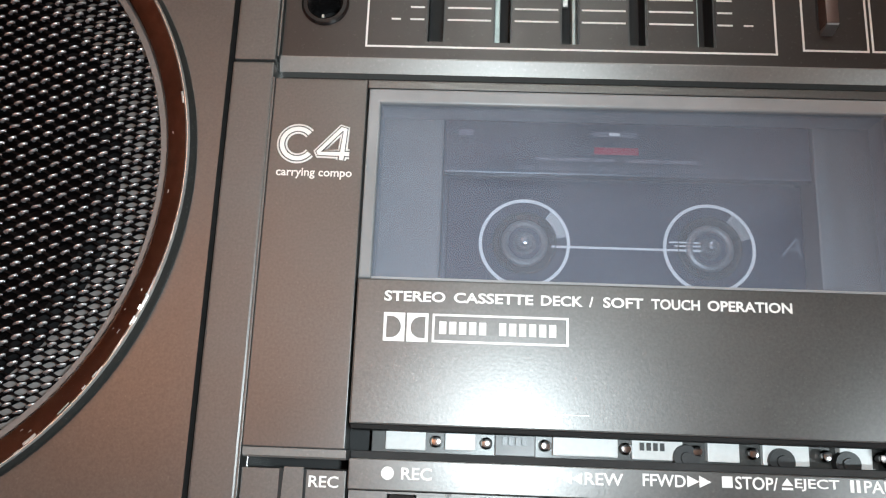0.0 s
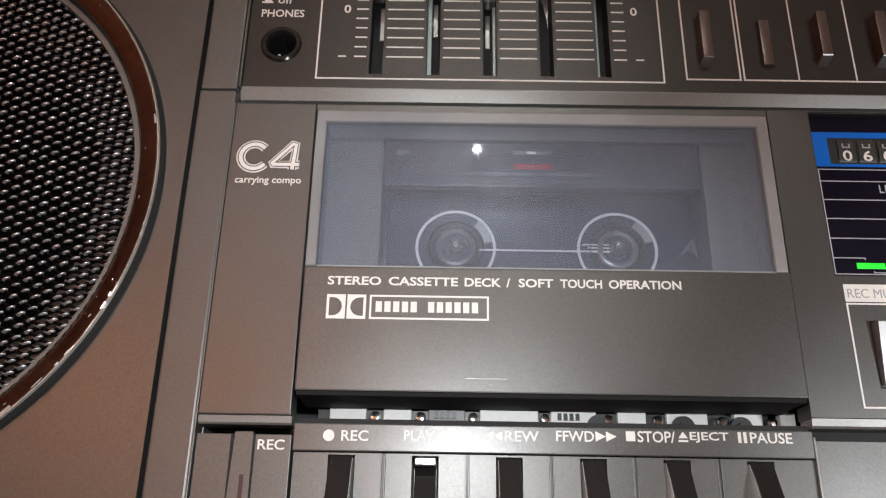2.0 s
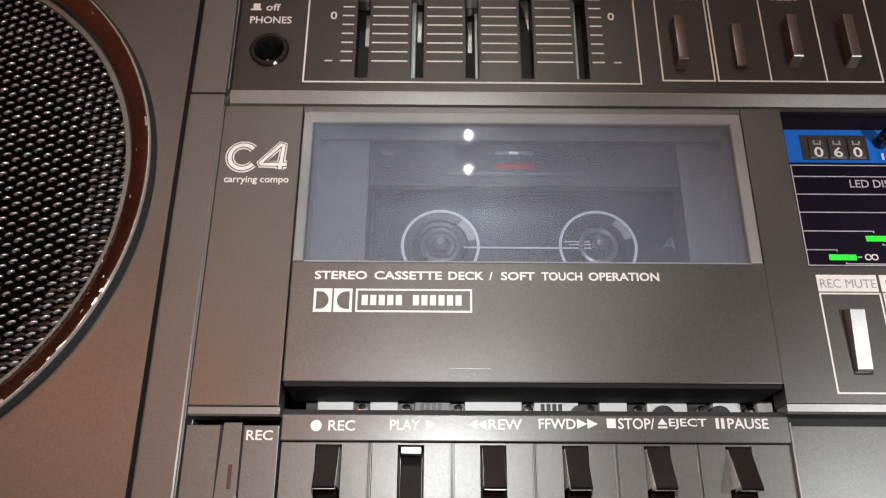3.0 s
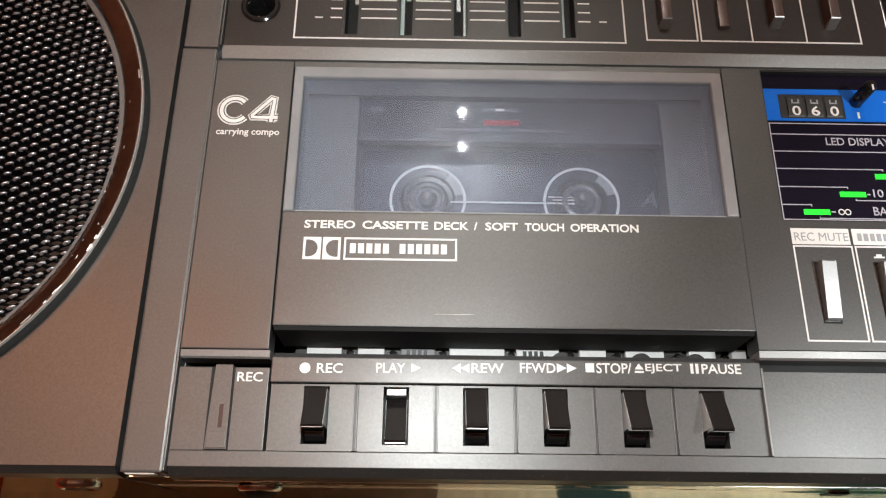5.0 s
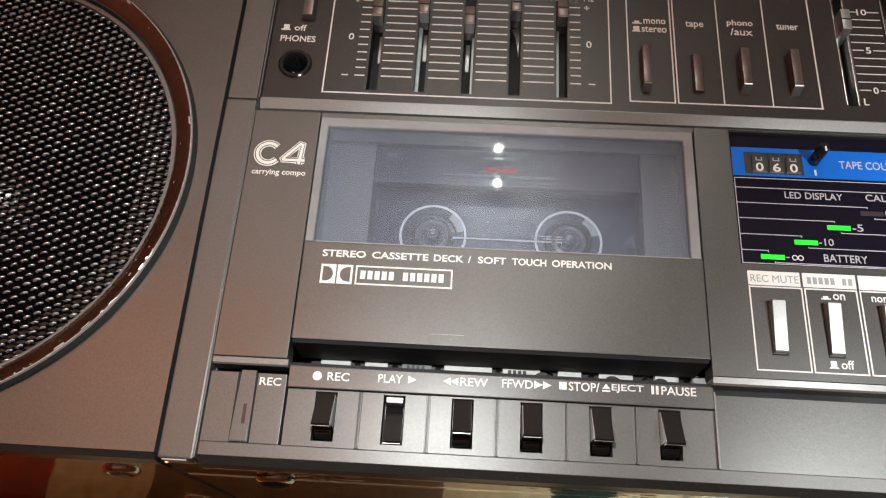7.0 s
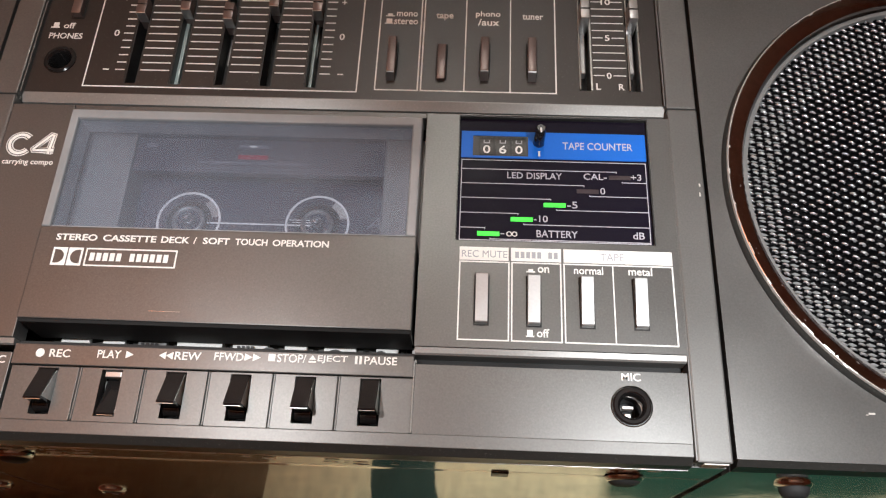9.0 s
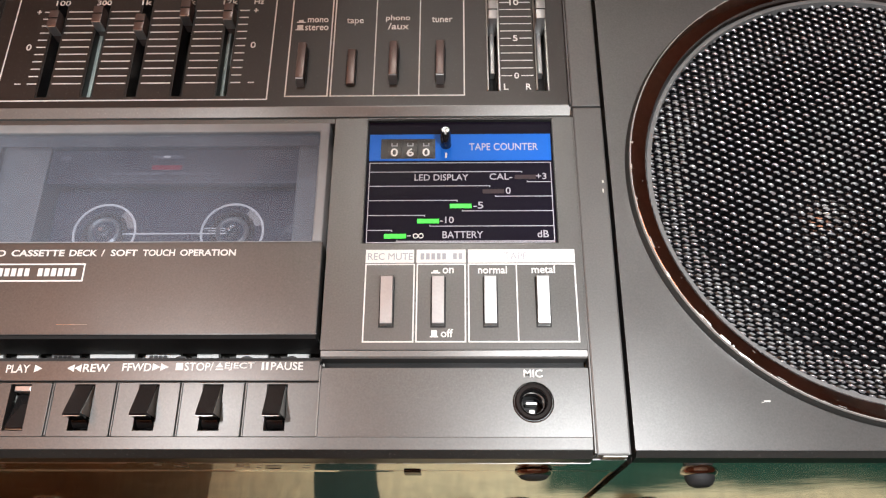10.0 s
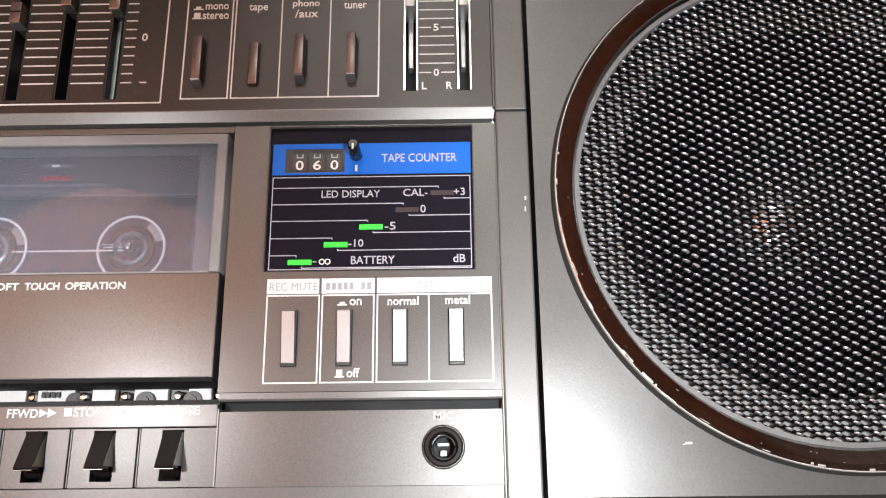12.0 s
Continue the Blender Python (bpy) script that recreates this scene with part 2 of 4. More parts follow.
def prism(bm, outline, a0, a1, axis="x"):
    """An outline pushed from a0 to a1: (y, z) pairs along x, (x, y) pairs along z, or (x, z) pairs along y."""
    def place(p, a):
        return at(a, p[0], p[1]) if axis == "x" else at(p[0], p[1], a) if axis == "z" else at(p[0], a, p[1])
    one, two = [bm.verts.new(place(p, a0)) for p in outline], [bm.verts.new(place(p, a1)) for p in outline]
    n = len(outline)
    bm.faces.new(one), bm.faces.new(two[::-1])
    for i in range(n):
        bm.faces.new((one[i], two[i], two[(i + 1) % n], one[(i + 1) % n]))
    bmesh.ops.recalc_face_normals(bm, faces=bm.faces)
    return bm


def lathe(bm, cx, cy, profile, steps=64, start=0.0, turn=360.0):
    """(radius, z) pairs turned about an axis out of the face."""
    whole = turn >= 360
    count = steps if whole else steps + 1
    rings = []
    for k in range(count):
        a = radians(start + turn * k / steps)
        rings.append([bm.verts.new(at(cx + r * math.cos(a), cy + r * math.sin(a), z)) for r, z in profile])
    for k in range(steps):
        p, q = rings[k], rings[(k + 1) % count]
        for i in range(len(profile) - 1):
            bm.faces.new((p[i], q[i], q[i + 1], p[i + 1]))
    bmesh.ops.remove_doubles(bm, verts=bm.verts, dist=1e-7)
    bmesh.ops.recalc_face_normals(bm, faces=bm.faces)
    return bm


def disc(cx, cy, r, z0, z1, steps=32):
    return lathe(bmesh.new(), cx, cy, [(0, z1), (r * 0.94, z1), (r, z1 - (z1 - z0) * 0.15), (r, z0), (0, z0)], steps)


def box(*a, **k):
    return slab(bmesh.new(), *a, **k)


def blocks(rows, z0, z1, bev=0.0):
    bm = bmesh.new()
    for x0, x1, y0, y1 in rows:
        slab(bm, x0, x1, y0, y1, z0, z1, bev)
    return bm


def plate(xs, ys, holes, z0, z1):
    """One sheet with rectangular openings: xs and ys are its cuts, holes the (column, row) cells left out."""
    bm = bmesh.new()
    top = {(i, j): bm.verts.new(at(x, y, z1)) for i, x in enumerate(xs) for j, y in enumerate(ys)}
    for i in range(len(xs) - 1):
        for j in range(len(ys) - 1):
            if (i, j) not in holes:
                bm.faces.new((top[i, j], top[i + 1, j], top[i + 1, j + 1], top[i, j + 1]))
    rim = [e for e in bm.edges if len(e.link_faces) == 1]
    made = bmesh.ops.extrude_edge_only(bm, edges=rim)["geom"]
    for v in made:
        if isinstance(v, bmesh.types.BMVert):
            v.co.z = H + z0 * 0.001
    bmesh.ops.delete(bm, geom=[v for v in bm.verts if not v.link_faces], context="VERTS")
    bmesh.ops.recalc_face_normals(bm, faces=bm.faces)
    return bm


def pierced(x0, x1, y0, y1, cx, cy, r, z0, z1, n=64):
    """A sheet with one round opening."""
    bm, rows = bmesh.new(), []
    for k in range(n):
        a = 2 * math.pi * k / n
        c, s = math.cos(a), math.sin(a)
        t = min(((x1 if c > 0 else x0) - cx) / c if abs(c) > 1e-9 else 1e9, ((y1 if s > 0 else y0) - cy) / s if abs(s) > 1e-9 else 1e9)
        rows.append([cx + c * t, cy + s * t])
    for corner in ((x0, y0), (x1, y0), (x0, y1), (x1, y1)):
        near = min(rows, key=lambda p: math.hypot(p[0] - corner[0], p[1] - corner[1]))
        near[:] = corner
    vo = [bm.verts.new(at(*p, z1)) for p in rows]
    vi = [bm.verts.new(at(cx + r * math.cos(2 * math.pi * k / n), cy + r * math.sin(2 * math.pi * k / n), z1)) for k in range(n)]
    vl = [bm.verts.new(v.co - Vector((0, 0, (z1 - z0) * 0.001))) for v in vi]
    vb = [bm.verts.new(v.co - Vector((0, 0, (z1 - z0) * 0.001))) for v in vo]
    for k in range(n):
        m = (k + 1) % n
        for q in ((vi[k], vo[k], vo[m], vi[m]), (vl[k], vi[k], vi[m], vl[m]), (vo[k], vb[k], vb[m], vo[m])):
            bm.faces.new(q)
    bmesh.ops.recalc_face_normals(bm, faces=bm.faces)
    return bm


def tube(points, r, high, z, name, material, parent):
    """A flat rounded band along a line on the face."""
    cu = bpy.data.curves.new("line", "CURVE")
    cu.dimensions, cu.bevel_depth, cu.bevel_resolution, cu.use_fill_caps = "3D", r, 3, True
    sp = cu.splines.new("POLY")
    sp.points.add(len(points) - 1)
    for p, (x, y) in zip(sp.points, points):
        p.co = (x, y, 0, 1)
    ob = new("line", cu)
    me = bpy.data.meshes.new_from_object(ob.evaluated_get(bpy.context.evaluated_depsgraph_get()))
    bpy.data.objects.remove(ob)
    for v in me.vertices:
        v.co = at(v.co.x, v.co.y, z + v.co.z / r * high)
    me.materials.clear()
    me.materials.append(material)
    ob = new(name, me)
    ob.parent = parent
    return ob


def part(name, bm, material, parent, label="", smooth=False):
    """One mesh object under a thing or a part."""
    me = bpy.data.meshes.new(name)
    bm.to_mesh(me)
    bm.free()
    me.materials.append(material)
    if smooth:
        for p in me.polygons:
            p.use_smooth = True
        me.set_sharp_from_angle(angle=radians(35))
    ob = new(name, me)
    ob.parent = parent
    return tagged(ob, label) if label else ob


def again(ob, dx, dy=0.0, dz=0.0):
    """The same piece once more, shifted by millimetres; it shares its mesh."""
    o = ob.copy()
    scene.collection.objects.link(o)
    o.location = Vector((dx, dy, dz)) * 0.001 + ob.location
    return o


def thing(name, label, category, group="", where=(0, 0, 0)):
    ob = new(name)
    ob.location = where
    ob.empty_display_size = 0.02
    return tagged(ob, label, category, group)


def words(text, x0, x1, y0, y1, z, parent, material=None, name="lettering", bold=0.014, slant=0.0):
    """Printed words that fill a box on the face; x1 None keeps the letters' own width."""
    cu = bpy.data.curves.new("text", "FONT")
    cu.body, cu.extrude, cu.resolution_u, cu.offset, cu.shear = text, 0.02, 3, bold, slant
    ob = new("text", cu)
    me = bpy.data.meshes.new_from_object(ob.evaluated_get(bpy.context.evaluated_depsgraph_get()))
    bpy.data.objects.remove(ob)
    co = np.empty(len(me.vertices) * 3)
    me.vertices.foreach_get("co", co)
    co = co.reshape(-1, 3)
    low, high = co.min(0), co.max(0)
    sy = (y1 - y0) / (high[1] - low[1])
    sx = sy if x1 is None else (x1 - x0) / (high[0] - low[0])
    out = np.empty_like(co)
    out[:, 0] = (x0 + (co[:, 0] - low[0]) * sx) * 0.001
    out[:, 1] = (y0 + (co[:, 1] - low[1]) * sy) * 0.001
    out[:, 2] = H + (z + np.where(co[:, 2] > 0, 0.06, -0.02)) * 0.001
    me.vertices.foreach_set("co", out.ravel())
    me.materials.clear()
    me.materials.append(material or WHITE)
    ob = new(name, me)
    ob.parent = parent
    return ob


def mark(rows, z, parent, material=None, name="printed_mark", high=0.06):
    if name in ("printed_mark", "printed_symbol", "printed_line", "printed_label"):
        for row in rows[:-1]:
            part(name, blocks([row], z - 0.02, z + high), material or WHITE, parent)
        rows = rows[-1:]
    return part(name, blocks(rows, z - 0.02, z + high), material or WHITE, parent)


def frame_lines(x0, x1, y0, y1, w):
    return [(x0, x1, y0, y0 + w), (x0, x1, y1 - w, y1), (x0, x0 + w, y0 + w, y1 - w), (x1 - w, x1, y0 + w, y1 - w)]


def triangle(points, z, parent, name="arrow"):
    return part(name, prism(bmesh.new(), points, z - 0.02, z + 0.06, "z"), WHITE, parent)


# ---- the room ----
def shell(name, x0, x1, y0, y1, z0, z1, material, label):
    bm = bmesh.new()
    v = [bm.verts.new((x, y, z)) for z in (z0, z1) for y in (y0, y1) for x in (x0, x1)]
    for q in ((0, 2, 3, 1), (4, 5, 7, 6), (0, 1, 5, 4), (2, 6, 7, 3), (0, 4, 6, 2), (1, 3, 7, 5)):
        bm.faces.new([v[i] for i in q])
    ob = part(name, bm, material, None)
    return tagged(ob, label, name.split("_")[0], kind="structure")


shell("floor", -2.2, 2.2, -2.0, 2.4, -0.14, -0.012, BOARDS, "brown wooden floor under the rug")
shell("ceiling", -2.2, 2.2, -2.0, 2.4, 2.4, 2.5, CEILING, "plain pale painted ceiling")
shell("wall_north", -2.2, 2.2, 2.4, 2.5, -0.14, 2.5, PALE, "plain pale grey plaster wall")
shell("wall_south", -2.2, 2.2, -2.1, -2.0, -0.14, 2.5, WALLS, "plain terracotta plaster wall")
shell("wall_east", 2.2, 2.3, -2.1, 2.5, -0.14, 2.5, WALLS, "plain terracotta plaster wall")
shell("wall_west", -2.3, -2.2, -2.1, 2.5, -0.14, 2.5, WALLS, "plain terracotta plaster wall")

bm = bmesh.new()
bmesh.ops.create_grid(bm, x_segments=90, y_segments=70, size=0.5)
for v in bm.verts:
    v.co.x *= 1.5
    v.co.y = v.co.y * 1.2 + 0.05
    v.co.z = -0.0015 + 0.0012 * noise.noise(v.co * 9) - (0.001 if abs(v.co.x) > 0.7 else 0)
geom = bmesh.ops.extrude_face_region(bm, geom=list(bm.faces))["geom"]
for v in geom:
    if isinstance(v, bmesh.types.BMVert):
        v.co.z = -0.0125
bmesh.ops.recalc_face_normals(bm, faces=bm.faces)
tagged(part("rug", bm, RUG, None, smooth=True), "woven rug in cream, brown, dark green and rust blocks", "rug")

# two bright bulbs on a short rail under the ceiling
rail = thing("ceiling_spotlight", "short ceiling rail with two small bright bulbs", "ceiling light", where=(0.04, 1.305, 2.4))
bm = bmesh.new()
bmesh.ops.create_cube(bm, size=1, matrix=Matrix.LocRotScale((0, 0, -0.012), None, (0.03, 0.32, 0.024)))
bmesh.ops.bevel(bm, geom=list(bm.edges), offset=0.004, segments=2, affect="EDGES")
part("rail", bm, STEEL, rail)
for dy in (-0.065, 0.065):
    bm = bmesh.new()
    bmesh.ops.create_cone(bm, segments=20, cap_ends=True, radius1=0.012, radius2=0.009, depth=0.05, matrix=Matrix.Translation((0, dy, -0.045)))
    part("holder", bm, STEEL, rail)
    bm = bmesh.new()
    bmesh.ops.create_uvsphere(bm, u_segments=20, v_segments=12, radius=0.013, matrix=Matrix.Translation((0, dy, -0.082)))
    part("bulb", bm, BULB, rail, smooth=True)

# an unseen glowing pendant, added for the warm sheen on door and panels
pend = thing("warm_sheen_pendant", "added, unseen terracotta pendant for the warm sheen on the panels", "pendant lamp", where=(-0.77, 0.36, 2.4))
bm = bmesh.new()
bmesh.ops.create_cone(bm, segments=40, cap_ends=True, radius1=0.38, radius2=0.30, depth=0.28, matrix=Matrix.Translation((0, 0, -0.42)))
part("shade", bm, SHADE, pend, "glowing terracotta shade", smooth=True)
bm = bmesh.new()
bmesh.ops.create_cone(bm, segments=12, cap_ends=True, radius1=0.004, radius2=0.004, depth=0.29, matrix=Matrix.Translation((0, 0, -0.145)))
part("cord", bm, DARK, pend)

# ---- the receiver: case and panels ----
rec = thing("cassette_receiver", "bronze-grey stereo cassette receiver lying on its back on a patterned rug", "cassette player", where=(0, 0, 0))
part("case", blocks([(-113.6, 113.6, -2.2, 200)], -125, -24, 1.2), UNDER, rec, "polished grey case with a mirror-like underside")
for row in ((-113.6, 113.6, -1.9, -0.6), (-113.6, -104.2, -0.6, 200), (104.2, 113.6, -0.6, 200), (-104.2, 104.2, 198, 200)):
    part("case_front", blocks([row], -24, -5.6), UNDER, rec)
part("rear_housing", box(-95, 95, 30, 185, -150, -124.5, 3), DARK, rec, "black rear housing resting on the rug")
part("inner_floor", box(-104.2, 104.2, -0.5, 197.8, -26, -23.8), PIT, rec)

part("name_panel", blocks([(-104.2, -84.0, 26.2, 104.2)], -7, 0, 0.25), PANEL, rec)
part("name_panel_edge", prism(bmesh.new(), [(26.1, -0.7), (24.6, -0.9), (24.2, -1.4), (24.2, -6.5), (26.1, -6.5)], -104.2, -83.8), LIP, rec)
part("bridge_panel", blocks([(-83.9, 29.1, 102.3, 104.2)], -7, 0, 0.2), PANEL, rec)
part("control_panel", plate((29.2, 39.4, 98.2, 104.3), (27.5, 60.2, 103.9, 104.2), {(1, 1)}, -7, 0), PANEL, rec)
part("control_panel_edge", prism(bmesh.new(), [(27.4, -0.5), (25.8, -0.7), (25.3, -1.2), (25.3, -6.5), (27.4, -6.5)], 29.4, 104.3), LIP, rec)
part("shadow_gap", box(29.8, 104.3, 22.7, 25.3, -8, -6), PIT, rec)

part("record_panel", blocks([(-104.2, -83.6, 3.5, 22.2)], -8, -1.3, 0.2), TRIM, rec)
part("microphone_panel", pierced(29.8, 104.3, 3.5, 22.6, 88.7, 13.0, 5.0, -8, -1.3), PANEL, rec)
part("front_strip", blocks([(-104.25, 104.3, 0.0, 3.5)], -8, -1.3, 0.2), TRIM, rec)
part("bottom_bevel", prism(bmesh.new(), [(0.0, -1.5), (-1.9, -3.6), (-2.3, -8), (0.0, -8)], -104.2, 104.2), EDGE, rec)
part("bottom_rim", box(-104.2, 104.2, -2.45, -2.15, -8.9, -8.1, 0.1), STEEL, rec)

for side in (-1, 1):
    a, b = sorted((side * 104.9, side * 114.1))
    part("side_strip", box(a, b, -1.4, 108.2, -22, -0.5, 0.5), TRIM, rec)
    part("side_strip", box(a, b, 108.9, 199, -22, -0.9, 0.5), TRIM, rec)
    a, b = sorted((side * 104.35, side * 104.85))
    part("ridge", box(a, b, -1.0, 104.4, -6, -0.15, 0.1), TRIM, rec)
    part("ridge", box(a, b, 110.2, 199, -6, -1.6, 0.1), TRIM, rec)
    part("corner_chip", box(side * 110 - 3.2, side * 110 + 3.2, -1.75, -1.35, -4.5, -1.4, 0.15), CHIP, rec)

# the raised mark on the name panel: an open ring and a crossed stroke, each outlined
ring_ = [(-98.2 + 3.35 * math.cos(radians(a)), 89.1 + 3.35 * math.sin(radians(a))) for a in range(42, 325, 10)]
cross = [(-88.7, 85.6), (-88.1, 92.4), (-88.9, 92.6), (-93.6, 87.4), (-93.4, 87.0), (-87.0, 87.0)]
for line, name in ((ring_, "open_ring_mark"), (cross, "crossed_mark")):
    base = tube(line, 1.15, 0.06, 0.0, name, WHITE, rec)
    tube(line, 0.80, 0.05, 0.03, "mark_groove", EDGE, base)
    tube(line, 0.52, 0.05, 0.06, "mark_core", LABEL, base)
words("carrying compo", -102.3, -86.2, 81.3, 83.6, 0.0, rec)

# upper panel with its slots
EQ_X = (-70.0, -55.0, -40.0, -25.0, -10.0)
cuts = [-104.2, -101.2, -89.2] + [x + d for x in EQ_X for d in (-2.2, 2.2)] + [77.9, 82.2, 93.8, 98.5, 104.2]
part("upper_panel", plate(cuts, (111.0, 115.2, 116.4, 118.0, 130.0, 165, 198), {(1, 3)} | {(3 + 2 * k, j) for k in range(5) for j in (1, 2, 3, 4)} | {(13, j) for j in (2, 3, 4)} | {(15, j) for j in (2, 3, 4)}, -9, -3), UPPER, rec)
part("socket_plate", pierced(-101.2, -89.2, 118.0, 130.0, -95.2, 124.0, 5.2, -9, -3), UPPER, rec)
part("upper_panel_edge", prism(bmesh.new(), [(111.0, -3.0), (110.7, -3.0), (107.7, -4.3), (107.4, -9), (111.0, -9)], -104.6, 104.9), LIP, rec)
part("corner_tab", box(-106.5, -104.7, 107.6, 109.4, -5, -3.0, 0.2), EDGE, rec)
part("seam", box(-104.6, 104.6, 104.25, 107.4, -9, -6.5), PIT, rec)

# ---- printing on the upper panel ----
Z = -3.0
mark(frame_lines(-85.6, 5.5, 113.6, 163, 0.45), Z, rec, name="printed_frame")
for a, b in [(-75.8, -72.6)] + [(x + 2.6, x + 12.4) for x in EQ_X[:-1]] + [(-7.4, -4.0)]:
    line = mark([(a, b, 120.39, 120.81)], Z, rec, name="scale_line")
    for k in range(1, 11):
        again(line, 0, 3.02 * k)
mark([(-80.0, -77.9, 120.4, 120.8), (-1.6, 0.5, 120.4, 120.8), (-78.6, -76.9, 150.6, 151.0), (-77.95, -77.55, 149.9, 151.7), (-2.6, -0.9, 150.6, 151.0), (-1.95, -1.55, 149.9, 151.7)], Z, rec)
words("0", -79.2, -77.4, 134.4, 137.0, Z, rec)
words("0", -2.2, -0.4, 134.7, 137.3, Z, rec)
for text, x in zip(("100", "300", "1k", "3k", "12k", "Hz"), (-70, -55.5, -40.5, -25, -11, -1)):
    words(text, x - 0.85 * len(text), x + 0.85 * len(text), 153.6, 155.8, Z, rec)
words("PHONES", -101.4, -89.9, 132.8, 135.2, Z, rec)
words("off", -97.3, -93.3, 137.2, 139.6, Z, rec)
mark([(-101.6, -98.6, 137.3, 137.8), (-100.9, -99.0, 137.8, 139.6)], Z, rec, name="printed_symbol")
mark(frame_lines(11.0, 25.4, 114.7, 163, 0.45) + frame_lines(26.0, 70.6, 114.7, 163, 0.45) + [(40.2, 40.6, 115.1, 162.5), (55.2, 55.6, 115.1, 162.5)], Z, rec, name="printed_frame")
words("mono", 16.6, 23.8, 145.3, 147.2, Z, rec)
words("stereo", 15.9, 24.0, 141.9, 144.3, Z, rec)
mark([(12.9, 16.0, 145.2, 145.6), (13.6, 15.2, 145.6, 146.4), (12.7, 15.6, 142.0, 142.4), (13.2, 15.2, 142.4, 144.2)], Z, rec, name="printed_symbol")
words("tape", 30.1, 36.0, 143.9, 147.0, Z, rec)
words("phono", 43.6, 52.0, 145.2, 148.2, Z, rec)
words("/aux", 44.4, 51.6, 142.0, 144.8, Z, rec)
words("tuner", 59.4, 66.5, 144.9, 147.2, Z, rec)
for a, b, some in ((82.7, 86.3, (0, 5, 10)), (89.2, 93.3, (0, 5, 10)), (82.7, 93.3, (1, 2, 3, 4, 6, 7, 8, 9))):
    line = mark([(a, b, 122.34, 122.66)], Z, rec, name="scale_line")
    line.location.y = 0.00307 * some[0]
    for k in some[1:]:
        again(line, 0, 3.07 * (k - some[0]))
for text, y in (("0", 122.5), ("5", 137.85), ("10", 153.2)):
    words(text, 87.75 - 0.8 * len(text), 87.75 + 0.8 * len(text), y - 1.2, y + 1.2, Z, rec)
words("L", 83.4, 84.9, 116.9, 119.3, Z, rec)
words("R", 90.7, 92.5, 116.9, 119.3, Z, rec)

# slots, rails, sliders
for k, (x, y) in enumerate(zip(EQ_X, (143.6, 145.4, 141.8, 147.6, 146.0))):
    part("slot", box(x - 2.3, x + 2.3, 115.0, 165, -23, -10), PIT, rec)
    part("slot_liner", blocks([(x - 2.2, x - 1.75, 115.3, 164), (x + 1.75, x + 2.2, 115.3, 164)], -10, -3.3), DARK, rec)
    if k in (1, 4):
        part("slide_rail", box(x - 1.72, x - 0.5, 115.4, y, -9.9, -6.6, 0.2), RAIL, rec, "pale green plastic rail")
    if k == 2:
        part("slide_rail", box(x + 0.9, x + 1.72, 115.4, y, -9.9, -6.6, 0.2), RAIL, rec, "pale green plastic rail")
    if k == 3:
        part("slide_wiper", prism(bmesh.new(), [(x + 1.5, 135.0), (x + 1.6, 147.0), (x - 1.0, 146.0), (x + 0.3, 143.0)], -9.9, -9.3, "z"), CAP, rec, "pale tapered wiper blade")
    else:
        u0, v0 = ((0.0, 130.0), (-0.3, 131.5), (-1.0, 128.0), (0, 0), (-1.6, 132.0))[k]
        part("slide_wiper", box(x + u0, x + u0 + 1.35, v0, v0 + 10.8, -9.9, -9.2, 0.15), CAP, rec, "pale metal wiper")
    knob = part("slider_knob", box(x - 1.7, x + 1.7, y - 2.2, y + 4.6, -8, 1.2, 0.4), COPPERY, rec, "warm grey slider knob", smooth=True)
    part("pointer", box(x - 1.6, x + 1.6, y + 1.0, y + 1.45, 0.9, 1.3), KEY, knob)
    part("knob_edge", box(x - 1.6, x + 1.6, y - 2.4, y - 1.3, -4, 1.0, 0.15), CAP, knob)
for x in (80.05, 96.15):
    part("slot", box(x - 2.25, x + 2.3, 116.2, 165, -23, -10), PIT, rec)
    part("slot_liner", blocks([(x - 2.15, x - 1.5, 116.5, 164)], -10, -2.6, 0.15), CHROME, rec, "bright metal slot edge")
    part("slot_liner", blocks([(x + 1.6, x + 2.3, 116.5, 164)], -10, -2.9, 0.15), STEEL, rec)
    part("slide_rail", box(x - 0.9, x + 0.7, 126, 143, -9.9, -6.6, 0.3), CAP, rec)
    knob = part("slider_knob", box(x - 1.5, x + 1.5, 142.5, 150.5, -8, 1.6, 0.4), CAP, rec, "white slider knob", smooth=True)
    part("pointer", box(x - 1.55, x + 1.55, 146.2, 146.6, 1.3, 1.75), KEY, knob)

# selector buttons; the second is pressed in
for x, y0, y1, zt, tip in ((16.3, 120.6, 134.0, 0.8, 1), (32.7, 119.8, 133.0, -1.6, 0), (46.9, 121.4, 134.0, 1.2, 1), (62.4, 121.4, 134.2, 1.2, 1)):
    # flat dark outline on the panel, the shade round the button painted in
    part("button_shade_line", blocks(frame_lines(x - 1.9, x + 1.9, y0 - 0.6, y1 + 0.3, 0.5), -3.05, -2.9), PIT, rec)
    b_ = part("push_button", box(x - 1.35, x + 1.35, y0 - 0.9, y1, -8, zt, 0.25), COPPERY, rec, "warm grey push button", smooth=True)
    # the end is paler than the button: light on its face, in colour
    if tip:
        part("lit_button_end", prism(bmesh.new(), [(y0 - 0.88, zt - 0.1), (y0 - 1.2, zt - 0.3), (y0 - 2.1, -2.95), (y0 - 0.88, -2.95)], x - 1.32, x + 1.32), CAP, b_, "bevelled end, its lit face put in paler metal")
part("button_shade_line", blocks(frame_lines(-95.4, -90.9, 141.2, 158, 0.5), -3.05, -2.9), PIT, rec)
part("power_button", box(-94.9, -91.6, 142.0, 157.5, -8, -0.6, 0.3), COPPERY, rec, "warm grey power button", smooth=True)


